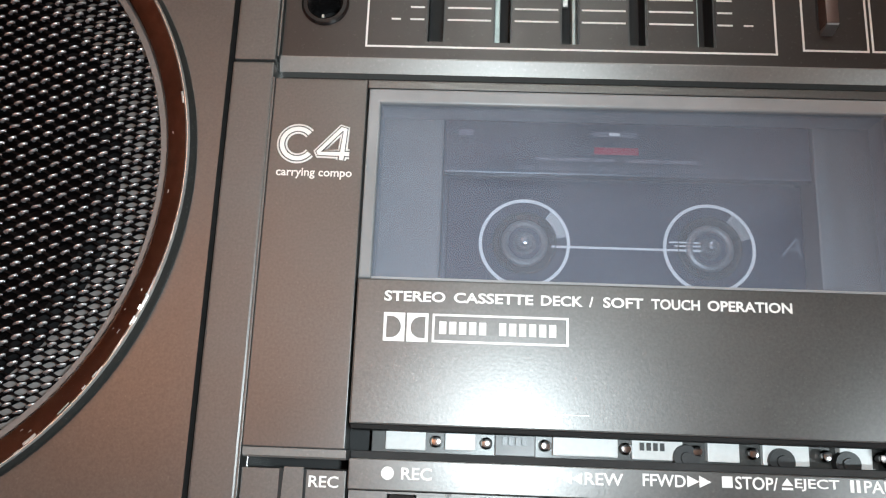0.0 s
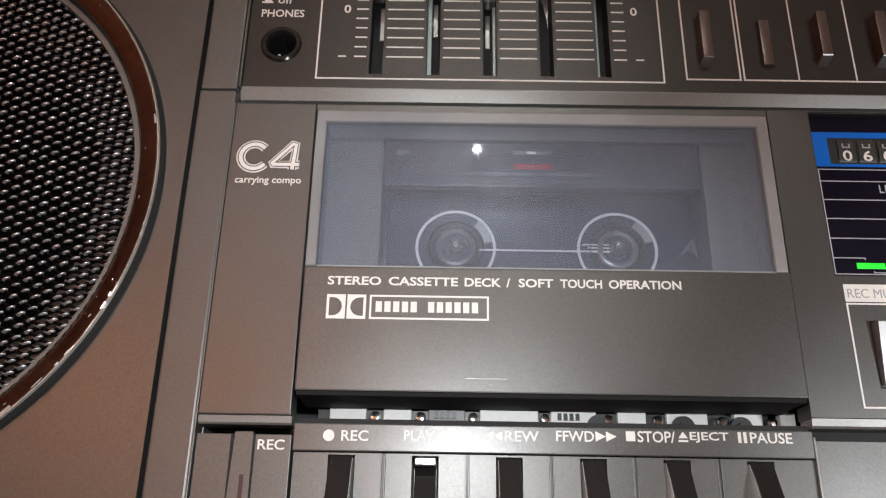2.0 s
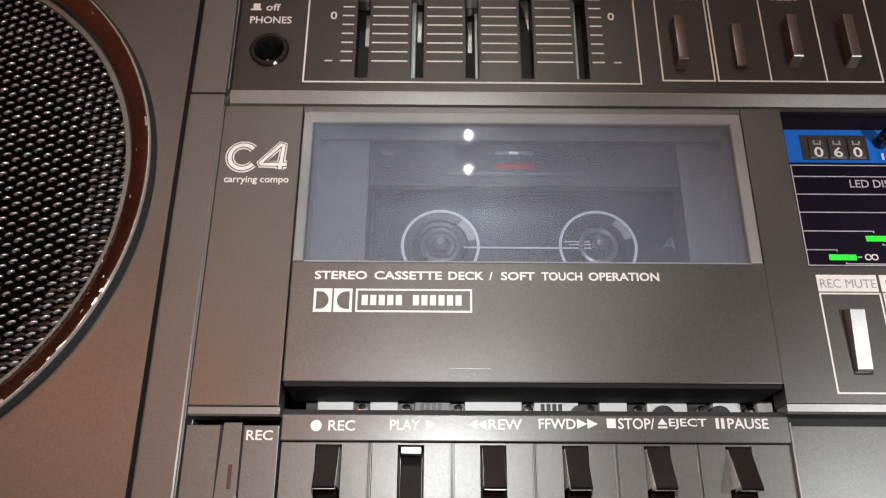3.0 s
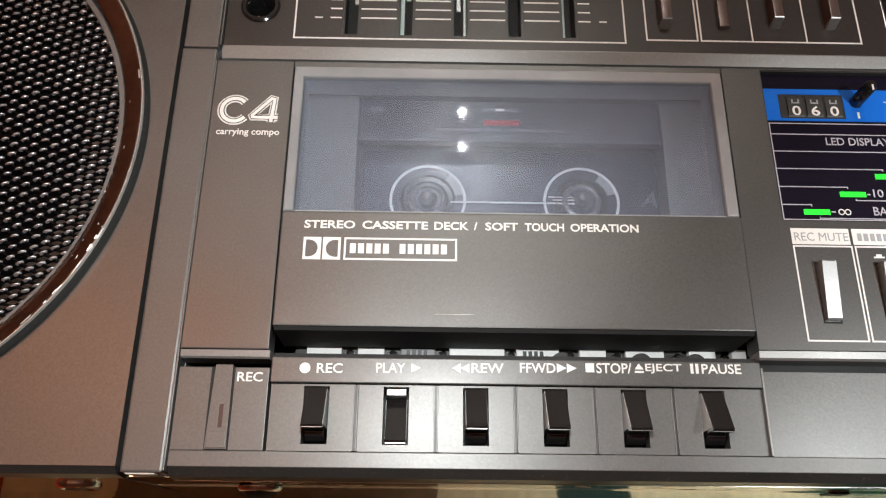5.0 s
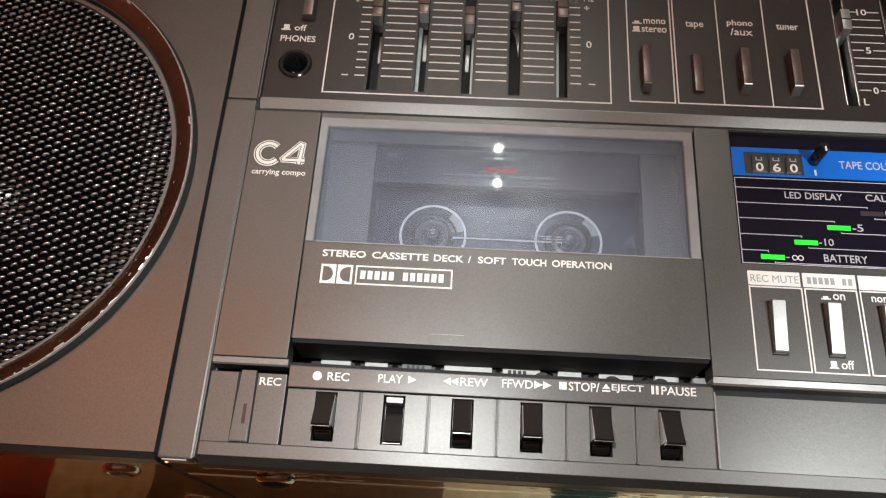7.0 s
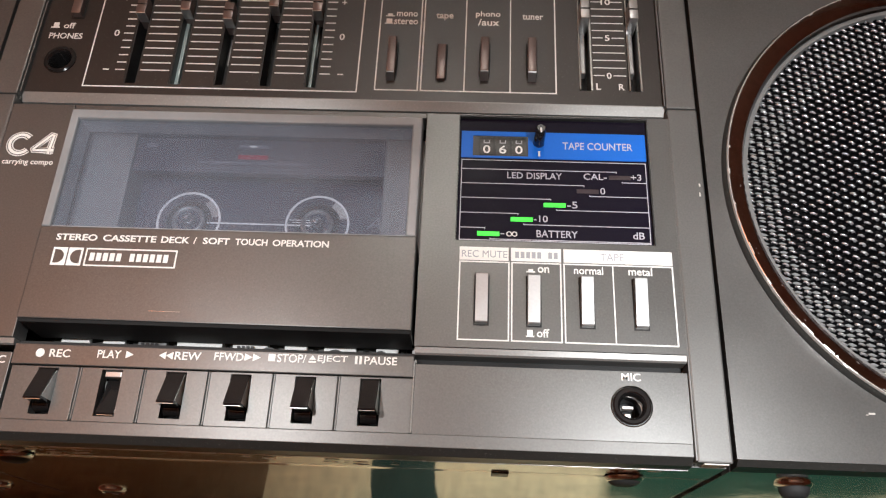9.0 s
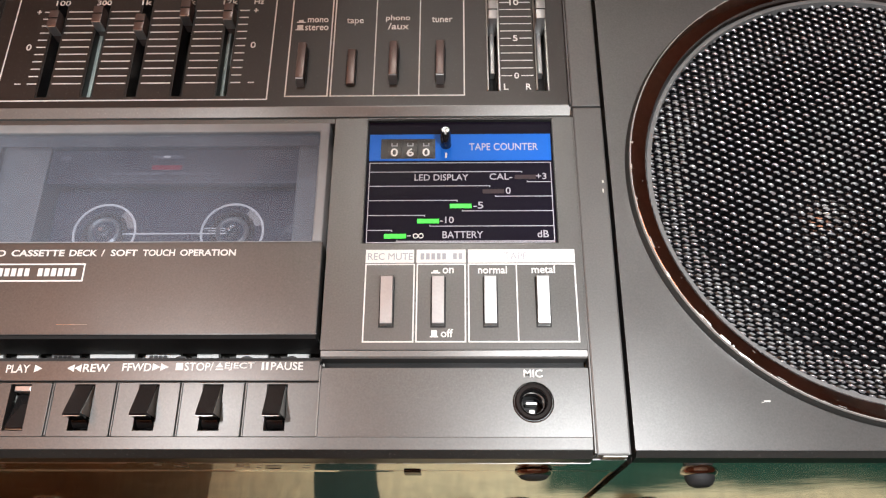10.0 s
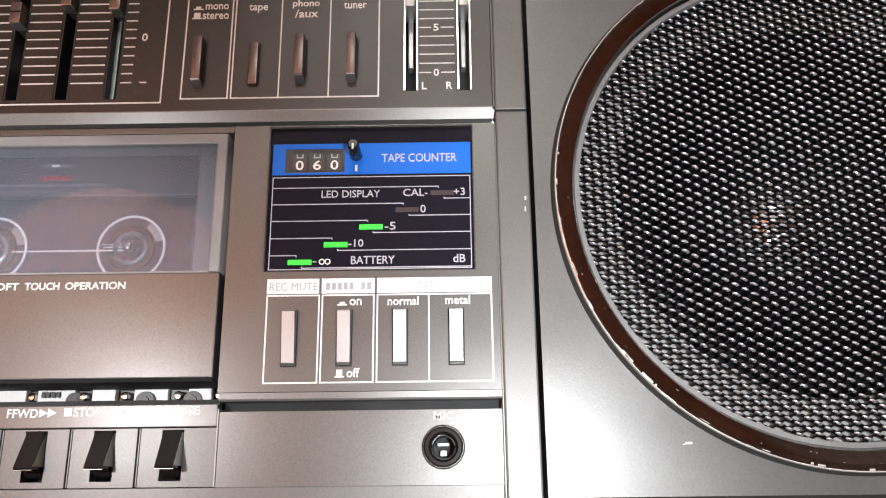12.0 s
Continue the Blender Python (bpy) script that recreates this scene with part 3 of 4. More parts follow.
def jack(x, y, z, r):
    j = part("jack_socket", lathe(bmesh.new(), x, y, [(r, z - 4), (r, z + 0.35), (r - 0.5, z + 0.7), (r - 1.3, z + 0.7), (r - 1.8, z + 0.2), (r - 2.2, z - 1.0), (r - 2.4, z - 9)], 48), KEY, rec, "black ringed jack socket", smooth=True)
    part("socket_floor", disc(x, y, r - 2.3, z - 11, z - 9), PIT, j)
    return j


j = jack(-95.2, 124.0, -3.0, 5.4)
part("contact", box(-96.6, -96.0, 121.5, 123.2, -10.5, -6.2, 0.15), WORN, j)
j = jack(88.7, 13.0, -1.3, 5.2)
part("contact", box(87.1, 90.2, 13.4, 14.2, -9.4, -6.4, 0.15), WORN, j)
part("contact", box(87.8, 89.6, 10.8, 12.3, -9.4, -7.2, 0.2), STEEL, j)
part("socket_rim", lathe(bmesh.new(), 88.7, 13.0, [(5.2, -1.4), (5.5, -1.1), (5.75, -1.35)], 48), STEEL, rec, smooth=True)
words("MIC", 86.3, 91.5, 19.9, 22.1, -1.3, rec)

# ---- the cassette door ----
door = part("cassette_door", blocks([(-83.2, 28.3, 31.2, 59.9)], -12.5, 2.4, 0.35), PANEL, rec, "bronze-grey hinged cassette door")
part("door_foot", prism(bmesh.new(), [(31.15, 2.0), (30.4, 1.2), (30.2, -13), (31.15, -13)], -82.9, 28.0), MATT, door)
bm = plate((-83.2, -80.6, 25.0, 28.0), (60.0, 97.9, 101.1), {(1, 0)}, -6, 2.4)
sharp = [e for e in bm.edges if len(e.link_faces) == 2 and e.calc_face_angle(0) > 0.5 and min(v.co.z for v in e.verts) > H + 0.002]
bmesh.ops.bevel(bm, geom=sharp, offset=0.0005, segments=2, affect="EDGES", profile=0.6)
part("window_rim", bm, FROST, door, "frosted clear plastic rim")
pane = part("window_pane", box(-80.6, 25.0, 60.0, 97.9, -0.2, 1.3), PANE, door, "hazed clear window")
pane.visible_shadow = False
part("sill", box(-80.6, 25.0, 60.0, 60.5, -8, 1.6, 0.1), FROST, door)
for text, a, b in (("STEREO", -77.6, -65.4), ("CASSETTE", -63.7, -47.9), ("DECK", -46.4, -38.1), ("/", -36.9, -36.0), ("SOFT", -34.1, -26.2), ("TOUCH", -24.6, -15.1), ("OPERATION", -13.6, 2.9)):
    words(text, a, b, 55.4, 57.5, 2.4, door, bold=0.024)
mark(frame_lines(-67.8, -40.9, 47.4, 53.1, 0.45), 2.4, door, name="printed_frame")
for k in range(12):
    if k != 5:
        mark([(-66.4 + 1.97 * k, -65.0 + 1.97 * k, 49.1, 51.6)], 2.4, door, name="printed_bar")
for flat, s_ in ((-76.9, 1), (-69.2, -1)):
    a, b = sorted((flat - s_ * 0.6, flat + s_ * 3.65))
    cell = mark([(a, b, 47.4, 53.1)], 2.4, door, name="printed_cell")
    half = [(flat + s_ * (0.8 + 2.1 * math.sin(radians(a))), 50.25 + 2.15 * math.cos(radians(a))) for a in range(0, 181, 18)]
    part("half_round", prism(bmesh.new(), half + [(flat, 48.1), (flat, 52.4)], 2.42, 2.49, "z"), PANEL, cell, "bronze-grey half-round shape")
part("door_scratch", box(-46, -37, 34.25, 34.33, 2.38, 2.42), STEEL, door)

# the well behind the window
part("cassette_well", box(-83, 28.8, 44, 104, -23.75, -23.6), WELL, rec, "slate grey cassette well")
part("holder_arm", box(-83, -67.5, 50, 101.5, -23.5, -12, 0.5), ARM, rec)
part("holder_arm", box(15.5, 28.6, 50, 101.5, -23.5, -12, 0.5), ARM, rec)
part("holder_arm", box(-67.5, 15.5, 101.0, 104, -23.5, -10, 0.5), WELL, rec)
bar = part("holder_bar", box(-67.4, 15.4, 88.2, 100.9, -16, -13.2, 0.4), WELL, rec)
words("High Resonance Damping Cassette Mechanism", -51.0, -4.6, 88.9, 90.7, -13.2, bar, DIMP, bold=0.0)
mark([(-33.2, -23.2, 93.3, 95.0)], -13.2, bar, RED, "red_mark")
mark([(-33.4, -23.4, 97.6, 98.8)], -13.2, bar, DIMP, "printed_bar")
mark([(-29.8, -27.4, 97.9, 98.5)], -13.1, bar, WHITE, "printed_bar")
for a, b in ((-46.5, -42.8), (-42.0, -34.2), (-33.2, -28.6), (-26.2, -18.4), (-17.6, -10.0)):
    mark([(a, b, 91.5, 92.3)], -13.2, bar, DIMP, "printed_bar")
mark([(-64.2, -60.8, 97.2, 98.6)], -13.2, bar, DIMP, "printed_bar")

tape = thing("cassette_tape", "smoky blue compact cassette inside the deck behind its window", "cassette", where=(0.0006, 0.0011, -0.0026))
part("shell", box(-66.9, 15.0, 46, 88.0, -20.9, -17.5, 0.5), SHELL, tape)
for cx in (-48.9, -6.6):
    cy = 72.6
    part("printed_ring", lathe(bmesh.new(), cx, cy, [(9.8, -17.52), (9.8, -17.4), (10.55, -17.4), (10.55, -17.52)], 48), WHITE, tape)
    hub = part("hub", lathe(bmesh.new(), cx, cy, [(7.4, -17.5), (7.2, -17.2), (5.6, -17.2), (5.2, -18.4), (5.2, -20)], 40), KEY, tape, "dark reel hub", smooth=True)
    part("hub_ring", lathe(bmesh.new(), cx, cy, [(5.5, -17.3), (5.2, -16.7), (4.6, -16.4), (4.0, -16.8), (3.6, -18.0)], 48), CAP, hub, "shiny grey hub ring", smooth=True)
    part("reel_step", lathe(bmesh.new(), cx, cy, [(7.5, -17.25), (7.15, -16.95), (6.7, -17.25)], 48), EDGE, hub, smooth=True)
    part("spindle", lathe(bmesh.new(), cx + 0.6, cy + 1.1, [(0, -16.4), (1.0, -16.7), (1.7, -17.7), (2.0, -19.5), (2.9, -20.3), (2.9, -23.5)], 24), DOME, rec, "shiny deck spindle", smooth=True)
    for a in range(0, 360, 60):
        bm = box(cx + 3.4, cx + 5.1, cy - 0.5, cy + 0.5, -19.5, -17.8, 0.1)
        bmesh.ops.rotate(bm, verts=bm.verts, cent=at(cx, cy, 0), matrix=Matrix.Rotation(radians(a + 15), 3, "Z"))
        part("tooth", bm, KEY, hub)
for cx, a0 in ((-48.9, 10), (-6.6, 15)):
    part("leader_patch", lathe(bmesh.new(), cx, 72.6, [(7.6, -17.48), (7.6, -17.38), (9.7, -17.38), (9.7, -17.48)], 12, a0, 42), CAP, tape)
mark([(-42.6, -8.0, 71.65, 72.15), (-15.8, -8.9, 73.6, 73.95), (-14.6, -8.2, 72.75, 73.1)], -17.1, tape, WHITE, "printed_line")
words("A", 9.6, 14.2, 71.4, 75.8, -17.5, tape, DIMP, slant=0.3, bold=0.0)

# ---- mechanism seen under the door ----
random.seed(5)
part("mechanism_plate", box(-80.5, 26, 24, 34, -18, -16), EDGE, rec)
x = -77.5
for w, kind in ((9, 1), (3, 0), (7, 1), (3, 0), (9, 2), (2.5, 0), (14, 1), (2, 0), (11, 1), (4, 0), (7, 1), (4, 0), (10, 1), (5, 0), (7, 1), (3, 0), (4, 1)):
    if kind:
        piece = part("white_bracket" if kind == 1 else "grey_relay", box(x, x + w - 0.4, 26.5 + random.uniform(-0.6, 0.3), 31.5 + random.uniform(-0.7, 0.4), -16, -13.4 - random.uniform(0, 1.2), 0.25), WHITEPART if kind == 1 else ARM, rec)
        if kind == 2 or w in (11,):
            part("code_bar", blocks([(x + 1.5 + 1.4 * k, x + 2.4 + 1.4 * k, 28.2, 29.8) for k in range(4)], -13.42, -13.25), DARK, piece)
    else:
        part("screw", lathe(bmesh.new(), x + w / 2, 28.4, [(0, -12.8), (0.9, -12.9), (1.25, -13.4), (1.3, -16)], 18), CHROME, rec, smooth=True)
    x += w + 0.3
for cx in (-14.5, 5.2, 18.6):
    part("gear", lathe(bmesh.new(), cx, 27.0, [(0, -12.6), (1.2, -12.6), (1.3, -13.0), (2.6, -13.0), (2.8, -14.5), (0, -14.6)], 24), DARK, rec, smooth=True)

# ---- transport keys ----
part("key_label_strip", blocks([(-83.2, 29.3, 18.8, 24.7)], -5, -0.9, 0.25), PANEL, rec)
part("strip_ledge", box(-83.2, 29.3, 24.7, 26.1, -6, -3.2, 0.1), MATT, rec)
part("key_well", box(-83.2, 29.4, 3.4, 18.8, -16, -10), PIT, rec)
KEY_X = (-72.6, -54.5, -36.4, -18.3, -0.3, 17.7)
for k, c in enumerate(KEY_X):
    l_, r_ = (-83.0 if k == 0 else c - 8.5), (29.2 if k == 5 else c + 8.5)
    part("key_plate", blocks([(l_, c - 2.9, 3.7, 18.6), (c + 2.9, r_, 3.7, 18.6), (c - 2.9, c + 2.9, 3.7, 5.2), (c - 2.9, c + 2.9, 18.2, 18.6)], -6, -2.0), TRIM, rec)
    pressed = k == 1
    top, low = (-6.0, -2.3) if pressed else (-1.6, 3.4)
    y0, y1 = (5.7, 16.2) if pressed else (8.2, 18.0)
    key = part("piano_key", prism(bmesh.new(), [(y1, top), (y0 + 0.6, low), (y0 + 0.1, low - 0.3), (y0, low - 0.9), (y0 + 0.4, low - 1.6), (y0 - 1.2, -10), (y1, -10)], c - 2.35, c + 2.35), KEY, rec, "glossy black transport key" if not pressed else "glossy black transport key, pressed in")
    # bright strip added for the highlight along the key's front edge
    part("key_edge_glint", box(c - 2.3, c + 2.3, y0 - 0.06, y0 + 0.14, low - 0.65, low - 0.32, 0.06), STEEL, key)
    # thin pale slips paint the lit sides onto the black key
    part("key_light_slip", prism(bmesh.new(), [(y1 - 0.4, top - 0.5), (y0 + 0.9, low - 0.6), (y0 + 0.8, -5), (y1 - 0.4, -5)], c - 2.42, c - 2.36), KEYSIDE, key)
    part("key_light_slip", prism(bmesh.new(), [(y1 - 0.4, top - 0.5), (y0 + 0.9, low - 0.6), (y0 + 0.8, -5), (y1 - 0.4, -5)], c + 2.36, c + 2.42), KEYSIDE, key)
    if pressed:
        part("key_heel", box(c - 2.3, c + 2.3, 16.4, 18.0, -9, -3.0, 0.2), CAP, key)
    else:
        part("key_roller", prism(bmesh.new(), [(8.7 - 2.5 * math.sin(radians(a)), -4.6 + 2.6 * math.cos(radians(a))) for a in range(0, 181, 20)], c - 2.2, c + 2.2), KEY, key, "rounded black key underside")
for k in range(5):
    for d in (8.50, 9.25):
        part("divider_rib", box(KEY_X[k] + d, KEY_X[k] + d + 0.3, 3.8, 18.6, -5, -1.6, 0.06), TRIM, rec)
    part("divider_groove", box(KEY_X[k] + 8.8, KEY_X[k] + 9.25, 3.8, 18.6, -5, -2.4), EDGE, rec)
part("bay_edge", box(29.3, 29.75, 3.6, 23.4, -6, -0.9, 0.1), LIP, rec)

Z = -0.9
part("record_dot", disc(-75.5, 22.1, 1.25, Z - 0.02, Z + 0.06, 24), WHITE, rec)
words("REC", -72.8, -66.9, 21.0, 23.3, Z, rec)
words("PLAY", -59.2, -52.6, 21.2, 23.5, Z, rec)
triangle([(-51.2, 21.3), (-49.0, 22.4), (-51.2, 23.5)], Z, rec)
for x in (-41.9, -39.9):
    triangle([(x, 22.5), (x + 2.0, 21.4), (x + 2.0, 23.6)], Z, rec)
words("REW", -37.4, -30.0, 21.4, 23.7, Z, rec)
words("FFWD", -26.3, -18.1, 21.6, 23.9, Z, rec)
for x in (-17.8, -15.5):
    triangle([(x, 21.7), (x + 2.3, 22.8), (x, 23.9)], Z, rec)
mark([(-11.2, -9.2, 21.9, 24.0)], Z, rec, name="stop_square")
words("STOP/", -8.7, -0.6, 21.7, 24.1, Z, rec)
triangle([(0.1, 22.7), (2.2, 22.7), (1.15, 24.1)], Z, rec)
mark([(0.1, 2.2, 21.9, 22.35)], Z, rec, name="eject_bar")
words("EJECT", 2.6, 11.0, 21.8, 24.1, Z, rec)
mark([(13.0, 13.7, 21.9, 24.2), (14.2, 14.9, 21.9, 24.2)], Z, rec, name="pause_bars")
words("PAUSE", 15.6, 24.7, 21.9, 24.2, Z, rec)

# record slider on the small panel
words("REC", -90.8, -85.0, 18.9, 21.1, -1.3, rec)
# dark sheet a little wider than the slide: painted shade along its edges
part("slide_shade_line", box(-96.7, -91.3, 3.6, 22.2, -1.32, -1.22), PIT, rec)
slide = part("record_slide", prism(bmesh.new(), [(-96.4, 3.8), (-91.6, 3.8), (-91.8, 22.6), (-95.7, 22.6)], -1.9, -0.65, "z"), TRIM, rec)
part("slide_slot", box(-93.9, -93.0, 8.4, 13.6, -1.0, -0.60), MAROON, slide, "dark red slit")
part("slide_end", box(-96.1, -91.9, 4.0, 7.6, -1.2, -0.45, 0.1), TRIM, slide)

# ---- meter and counter window ----
disp = part("meter_window", box(39.5, 98.1, 60.3, 103.8, -5, -1.7), BLACK, rec, "gloss black meter window with a blue counter band")
part("window_edge", blocks(frame_lines(39.4, 98.2, 60.2, 103.9, 0.3), -1.7, -0.3), EDGE, disp)
part("counter_band", blocks([(40.3, 43.9, 89.4, 99.0), (61.1, 97.4, 89.4, 99.0), (43.9, 61.1, 97.4, 99.0), (43.9, 61.1, 89.4, 90.1)], -1.7, -1.45), BLUE, disp, "bright blue printed band")
part("counter_opening", box(43.9, 61.1, 90.1, 97.4, -1.75, -1.6), DARK, disp)
for k, d in enumerate("060"):
    wx = 48.2 + 5.0 * k
    drum = part("number_drum", prism(bmesh.new(), [(93.7 + 3.2 * math.cos(radians(a)), -1.62 + 0.5 * math.sin(radians(a))) for a in range(0, 181, 15)], wx - 2.1, wx + 2.1), EDGE, disp)
    words(d, wx - 1.15, wx + 1.15, 90.8, 93.7, -1.15, drum)
    part("number_above", blocks([(wx - 1.0, wx + 1.0, 94.4, 94.75), (wx - 1.0, wx - 0.65, 94.7, 95.6), (wx + 0.65, wx + 1.0, 94.7, 95.6)], -1.2, -1.08), GREYP, drum)
reset = part("reset_stick", lathe(bmesh.new(), 64.4, 95.2, [(0, 7.2), (1.2, 7.2), (1.6, 6.6), (1.7, -1.4), (2.0, -1.6)], 24), KEY, disp, "black counter reset stick", smooth=True)
part("stick_mark", box(64.15, 64.65, 93.6, 95.2, 7.15, 7.3), WHITE, reset)
mark([(64.2, 64.8, 90.3, 92.2)], -1.42, disp)
words("TAPE COUNTER", 71.8, 93.4, 93.0, 95.6, -1.45, disp, METERP, bold=0.006)
Z = -1.7
mark(frame_lines(40.5, 97.2, 61.2, 88.8, 0.24), Z, disp, METERP, name="printed_frame")
lines = []
for k, (x, y, mat) in enumerate(((49.2, 63.4, GREEN_LED), (59.1, 68.4, GREEN_LED), (69.0, 73.5, GREEN_LED), (79.1, 78.5, DULL_LED), (89.1, 83.5, DULL_LED))):
    part("meter_lamp", box(x - 3.3, x + 3.3, y - 0.72, y + 0.72, Z - 0.05, Z + 0.15, 0.05), mat, disp, "lit green level lamp" if k < 3 else "unlit red level lamp")
    lines += [(40.8, x - 1.2, y + 1.85, y + 2.1), (x - 1.2, x - 0.95, y + 1.5, y + 2.1)]
    lines += [(x + 0.7, 97.0, y - 1.8, y - 1.55), (x + 0.45, x + 0.7, y - 1.8, y - 1.3)]
mark(lines, Z, disp, METERP, name="printed_line")
words("LED DISPLAY", 54.7, 71.4, 82.4, 84.6, Z, disp, METERP, bold=0.006)
words("CAL-", 78.0, 85.0, 82.6, 84.8, Z, disp, METERP, bold=0.006)
words("+3", 92.4, 95.6, 82.7, 84.9, Z, disp, METERP, bold=0.006)
words("0", 82.9, 84.4, 77.6, 79.9, Z, disp, METERP, bold=0.006)
words("-5", 72.8, 75.9, 72.6, 74.9, Z, disp, METERP, bold=0.006)
words("-10", 62.7, 66.9, 67.7, 69.9, Z, disp, METERP, bold=0.006)
mark([(52.8, 53.9, 63.35, 63.65)], Z, disp, METERP)
for cx in (55.4, 57.0):
    part("infinity_loop", lathe(bmesh.new(), cx, 63.5, [(0.55, Z - 0.02), (0.55, Z + 0.06), (0.85, Z + 0.06), (0.85, Z - 0.02)], 20), WHITE, disp)
words("BATTERY", 63.5, 75.7, 62.7, 65.0, Z, disp, METERP, bold=0.006)
words("dB", 92.0, 95.4, 62.9, 65.2, Z, disp, METERP, bold=0.006)

# ---- tape switches ----
mark([(40.9, 55.2, 54.0, 58.2), (55.9, 70.4, 54.0, 58.2), (71.1, 102.4, 54.0, 58.2)], 0, rec, LABEL, "printed_label")
mark(frame_lines(40.9, 55.5, 29.6, 53.7, 0.4) + frame_lines(56.0, 70.4, 29.6, 53.7, 0.4) + frame_lines(71.0, 102.4, 29.6, 53.7, 0.4) + [(85.0, 85.35, 30, 53.3)], 0, rec, name="printed_frame")
words("REC MUTE", 41.6, 54.8, 54.9, 57.1, 0.06, rec, GREYP, bold=0.0)
for k in range(8):
    if k != 5:
        mark([(57.1 + 1.6 * k, 58.2 + 1.6 * k, 55.0, 57.0)], 0.06, rec, GREYP, "printed_bar")
words("TAPE", 81.7, 88.5, 54.9, 57.2, 0.06, rec, GREYP, bold=0.0)
words("on", 63.6, 66.9, 50.6, 52.4, 0, rec)
words("off", 63.2, 66.7, 31.1, 33.6, 0, rec)
mark([(60.3, 62.9, 50.6, 51.0), (60.9, 62.3, 51.0, 51.6), (60.1, 62.5, 31.1, 31.5), (60.5, 62.1, 31.5, 33.2)], 0, rec, name="printed_symbol")
words("normal", 74.0, 82.4, 50.5, 52.9, 0, rec)
words("metal", 89.6, 96.4, 50.6, 53.0, 0, rec)
first = None
for x in (47.6, 62.4, 77.4, 92.5):
    if first is None:
        # no opening here either: a dark outline paints the shade round each button
        rim = part("button_shade_line", blocks(frame_lines(x - 2.2, x + 2.2, 34.0, 49.4, 0.4), -0.1, 0.05), PIT, rec)
        first = part("push_button", prism(bmesh.new(), [(34.7, -6), (34.6, 1.1), (35.0, 1.4), (48.6, 3.0), (49.0, 2.7), (49.0, -6)], x - 1.7, x + 1.7), CAP, rec, "satin pale grey push button")
    else:
        again(rim, x - 47.6), again(first, x - 47.6)
part("paint_nick", blocks([(112.4, 112.9, 80.6, 81.6), (112.3, 112.7, 77.2, 78.6)], -0.6, -0.42, 0.05), WORN, rec)

# ---- feet of the receiver ----
def foot(x, depth, r, parent, y=-2.2, tall=1.6):
    """A low round foot on the underside, pointing down the face."""
    def ring(profile, name, material):
        bm = bmesh.new()
        rings = [[bm.verts.new(at(x + a * math.cos(radians(t)), y - h, depth + a * math.sin(radians(t)))) for a, h in profile] for t in range(0, 360, 15)]
        for k in range(24):
            p, q = rings[k], rings[(k + 1) % 24]
            for i in range(len(profile) - 1):
                bm.faces.new((p[i], q[i], q[i + 1], p[i + 1]))
        bmesh.ops.remove_doubles(bm, verts=bm.verts, dist=1e-7)
        bmesh.ops.recalc_face_normals(bm, faces=bm.faces)
        return part(name, bm, material, parent, smooth=True)
    ring([(r + 0.9, 0), (r + 0.9, 0.4), (r + 0.5, 1.0), (r, 1.3), (r - 0.2, 0.8)], "foot_ring", CHROME)
    ring([(r - 0.1, 0.2), (r - 0.2, tall * 0.55), (r - 0.9, tall * 0.85), (r - 2.0, tall), (0, tall + 0.2)], "foot", RUBBER)


for x in (-88, 90):
    foot(x, -24, 4.6, rec, tall=2.4), foot(x, -98, 4.6, rec, tall=1.2)
part("screw", box(52, 57, -2.5, -2.1, -30, -24, 0.2), EDGE, rec)
random.seed(21)
for cx_, cz_, n_ in ((-82, -14, 9), (-70, -17, 8), (-10, -12, 6), (4, -13, 5), (19, -13, 4), (92, -13, 3)):
    for k in range(n_):
        u, w, d = cx_ + random.uniform(-7, 7), random.uniform(0.8, 3.2), cz_ + random.uniform(-6, 3)
        outline_ = [(u + w * math.cos(radians(a)) * random.uniform(0.5, 1), d + 0.6 * w * math.sin(radians(a)) * random.uniform(0.4, 1)) for a in range(0, 360, 45)]
        part("scuff", prism(bmesh.new(), outline_, -2.26, -2.21, "y"), CHIP, rec)

# ---- the loudspeakers ----
random.seed(11)


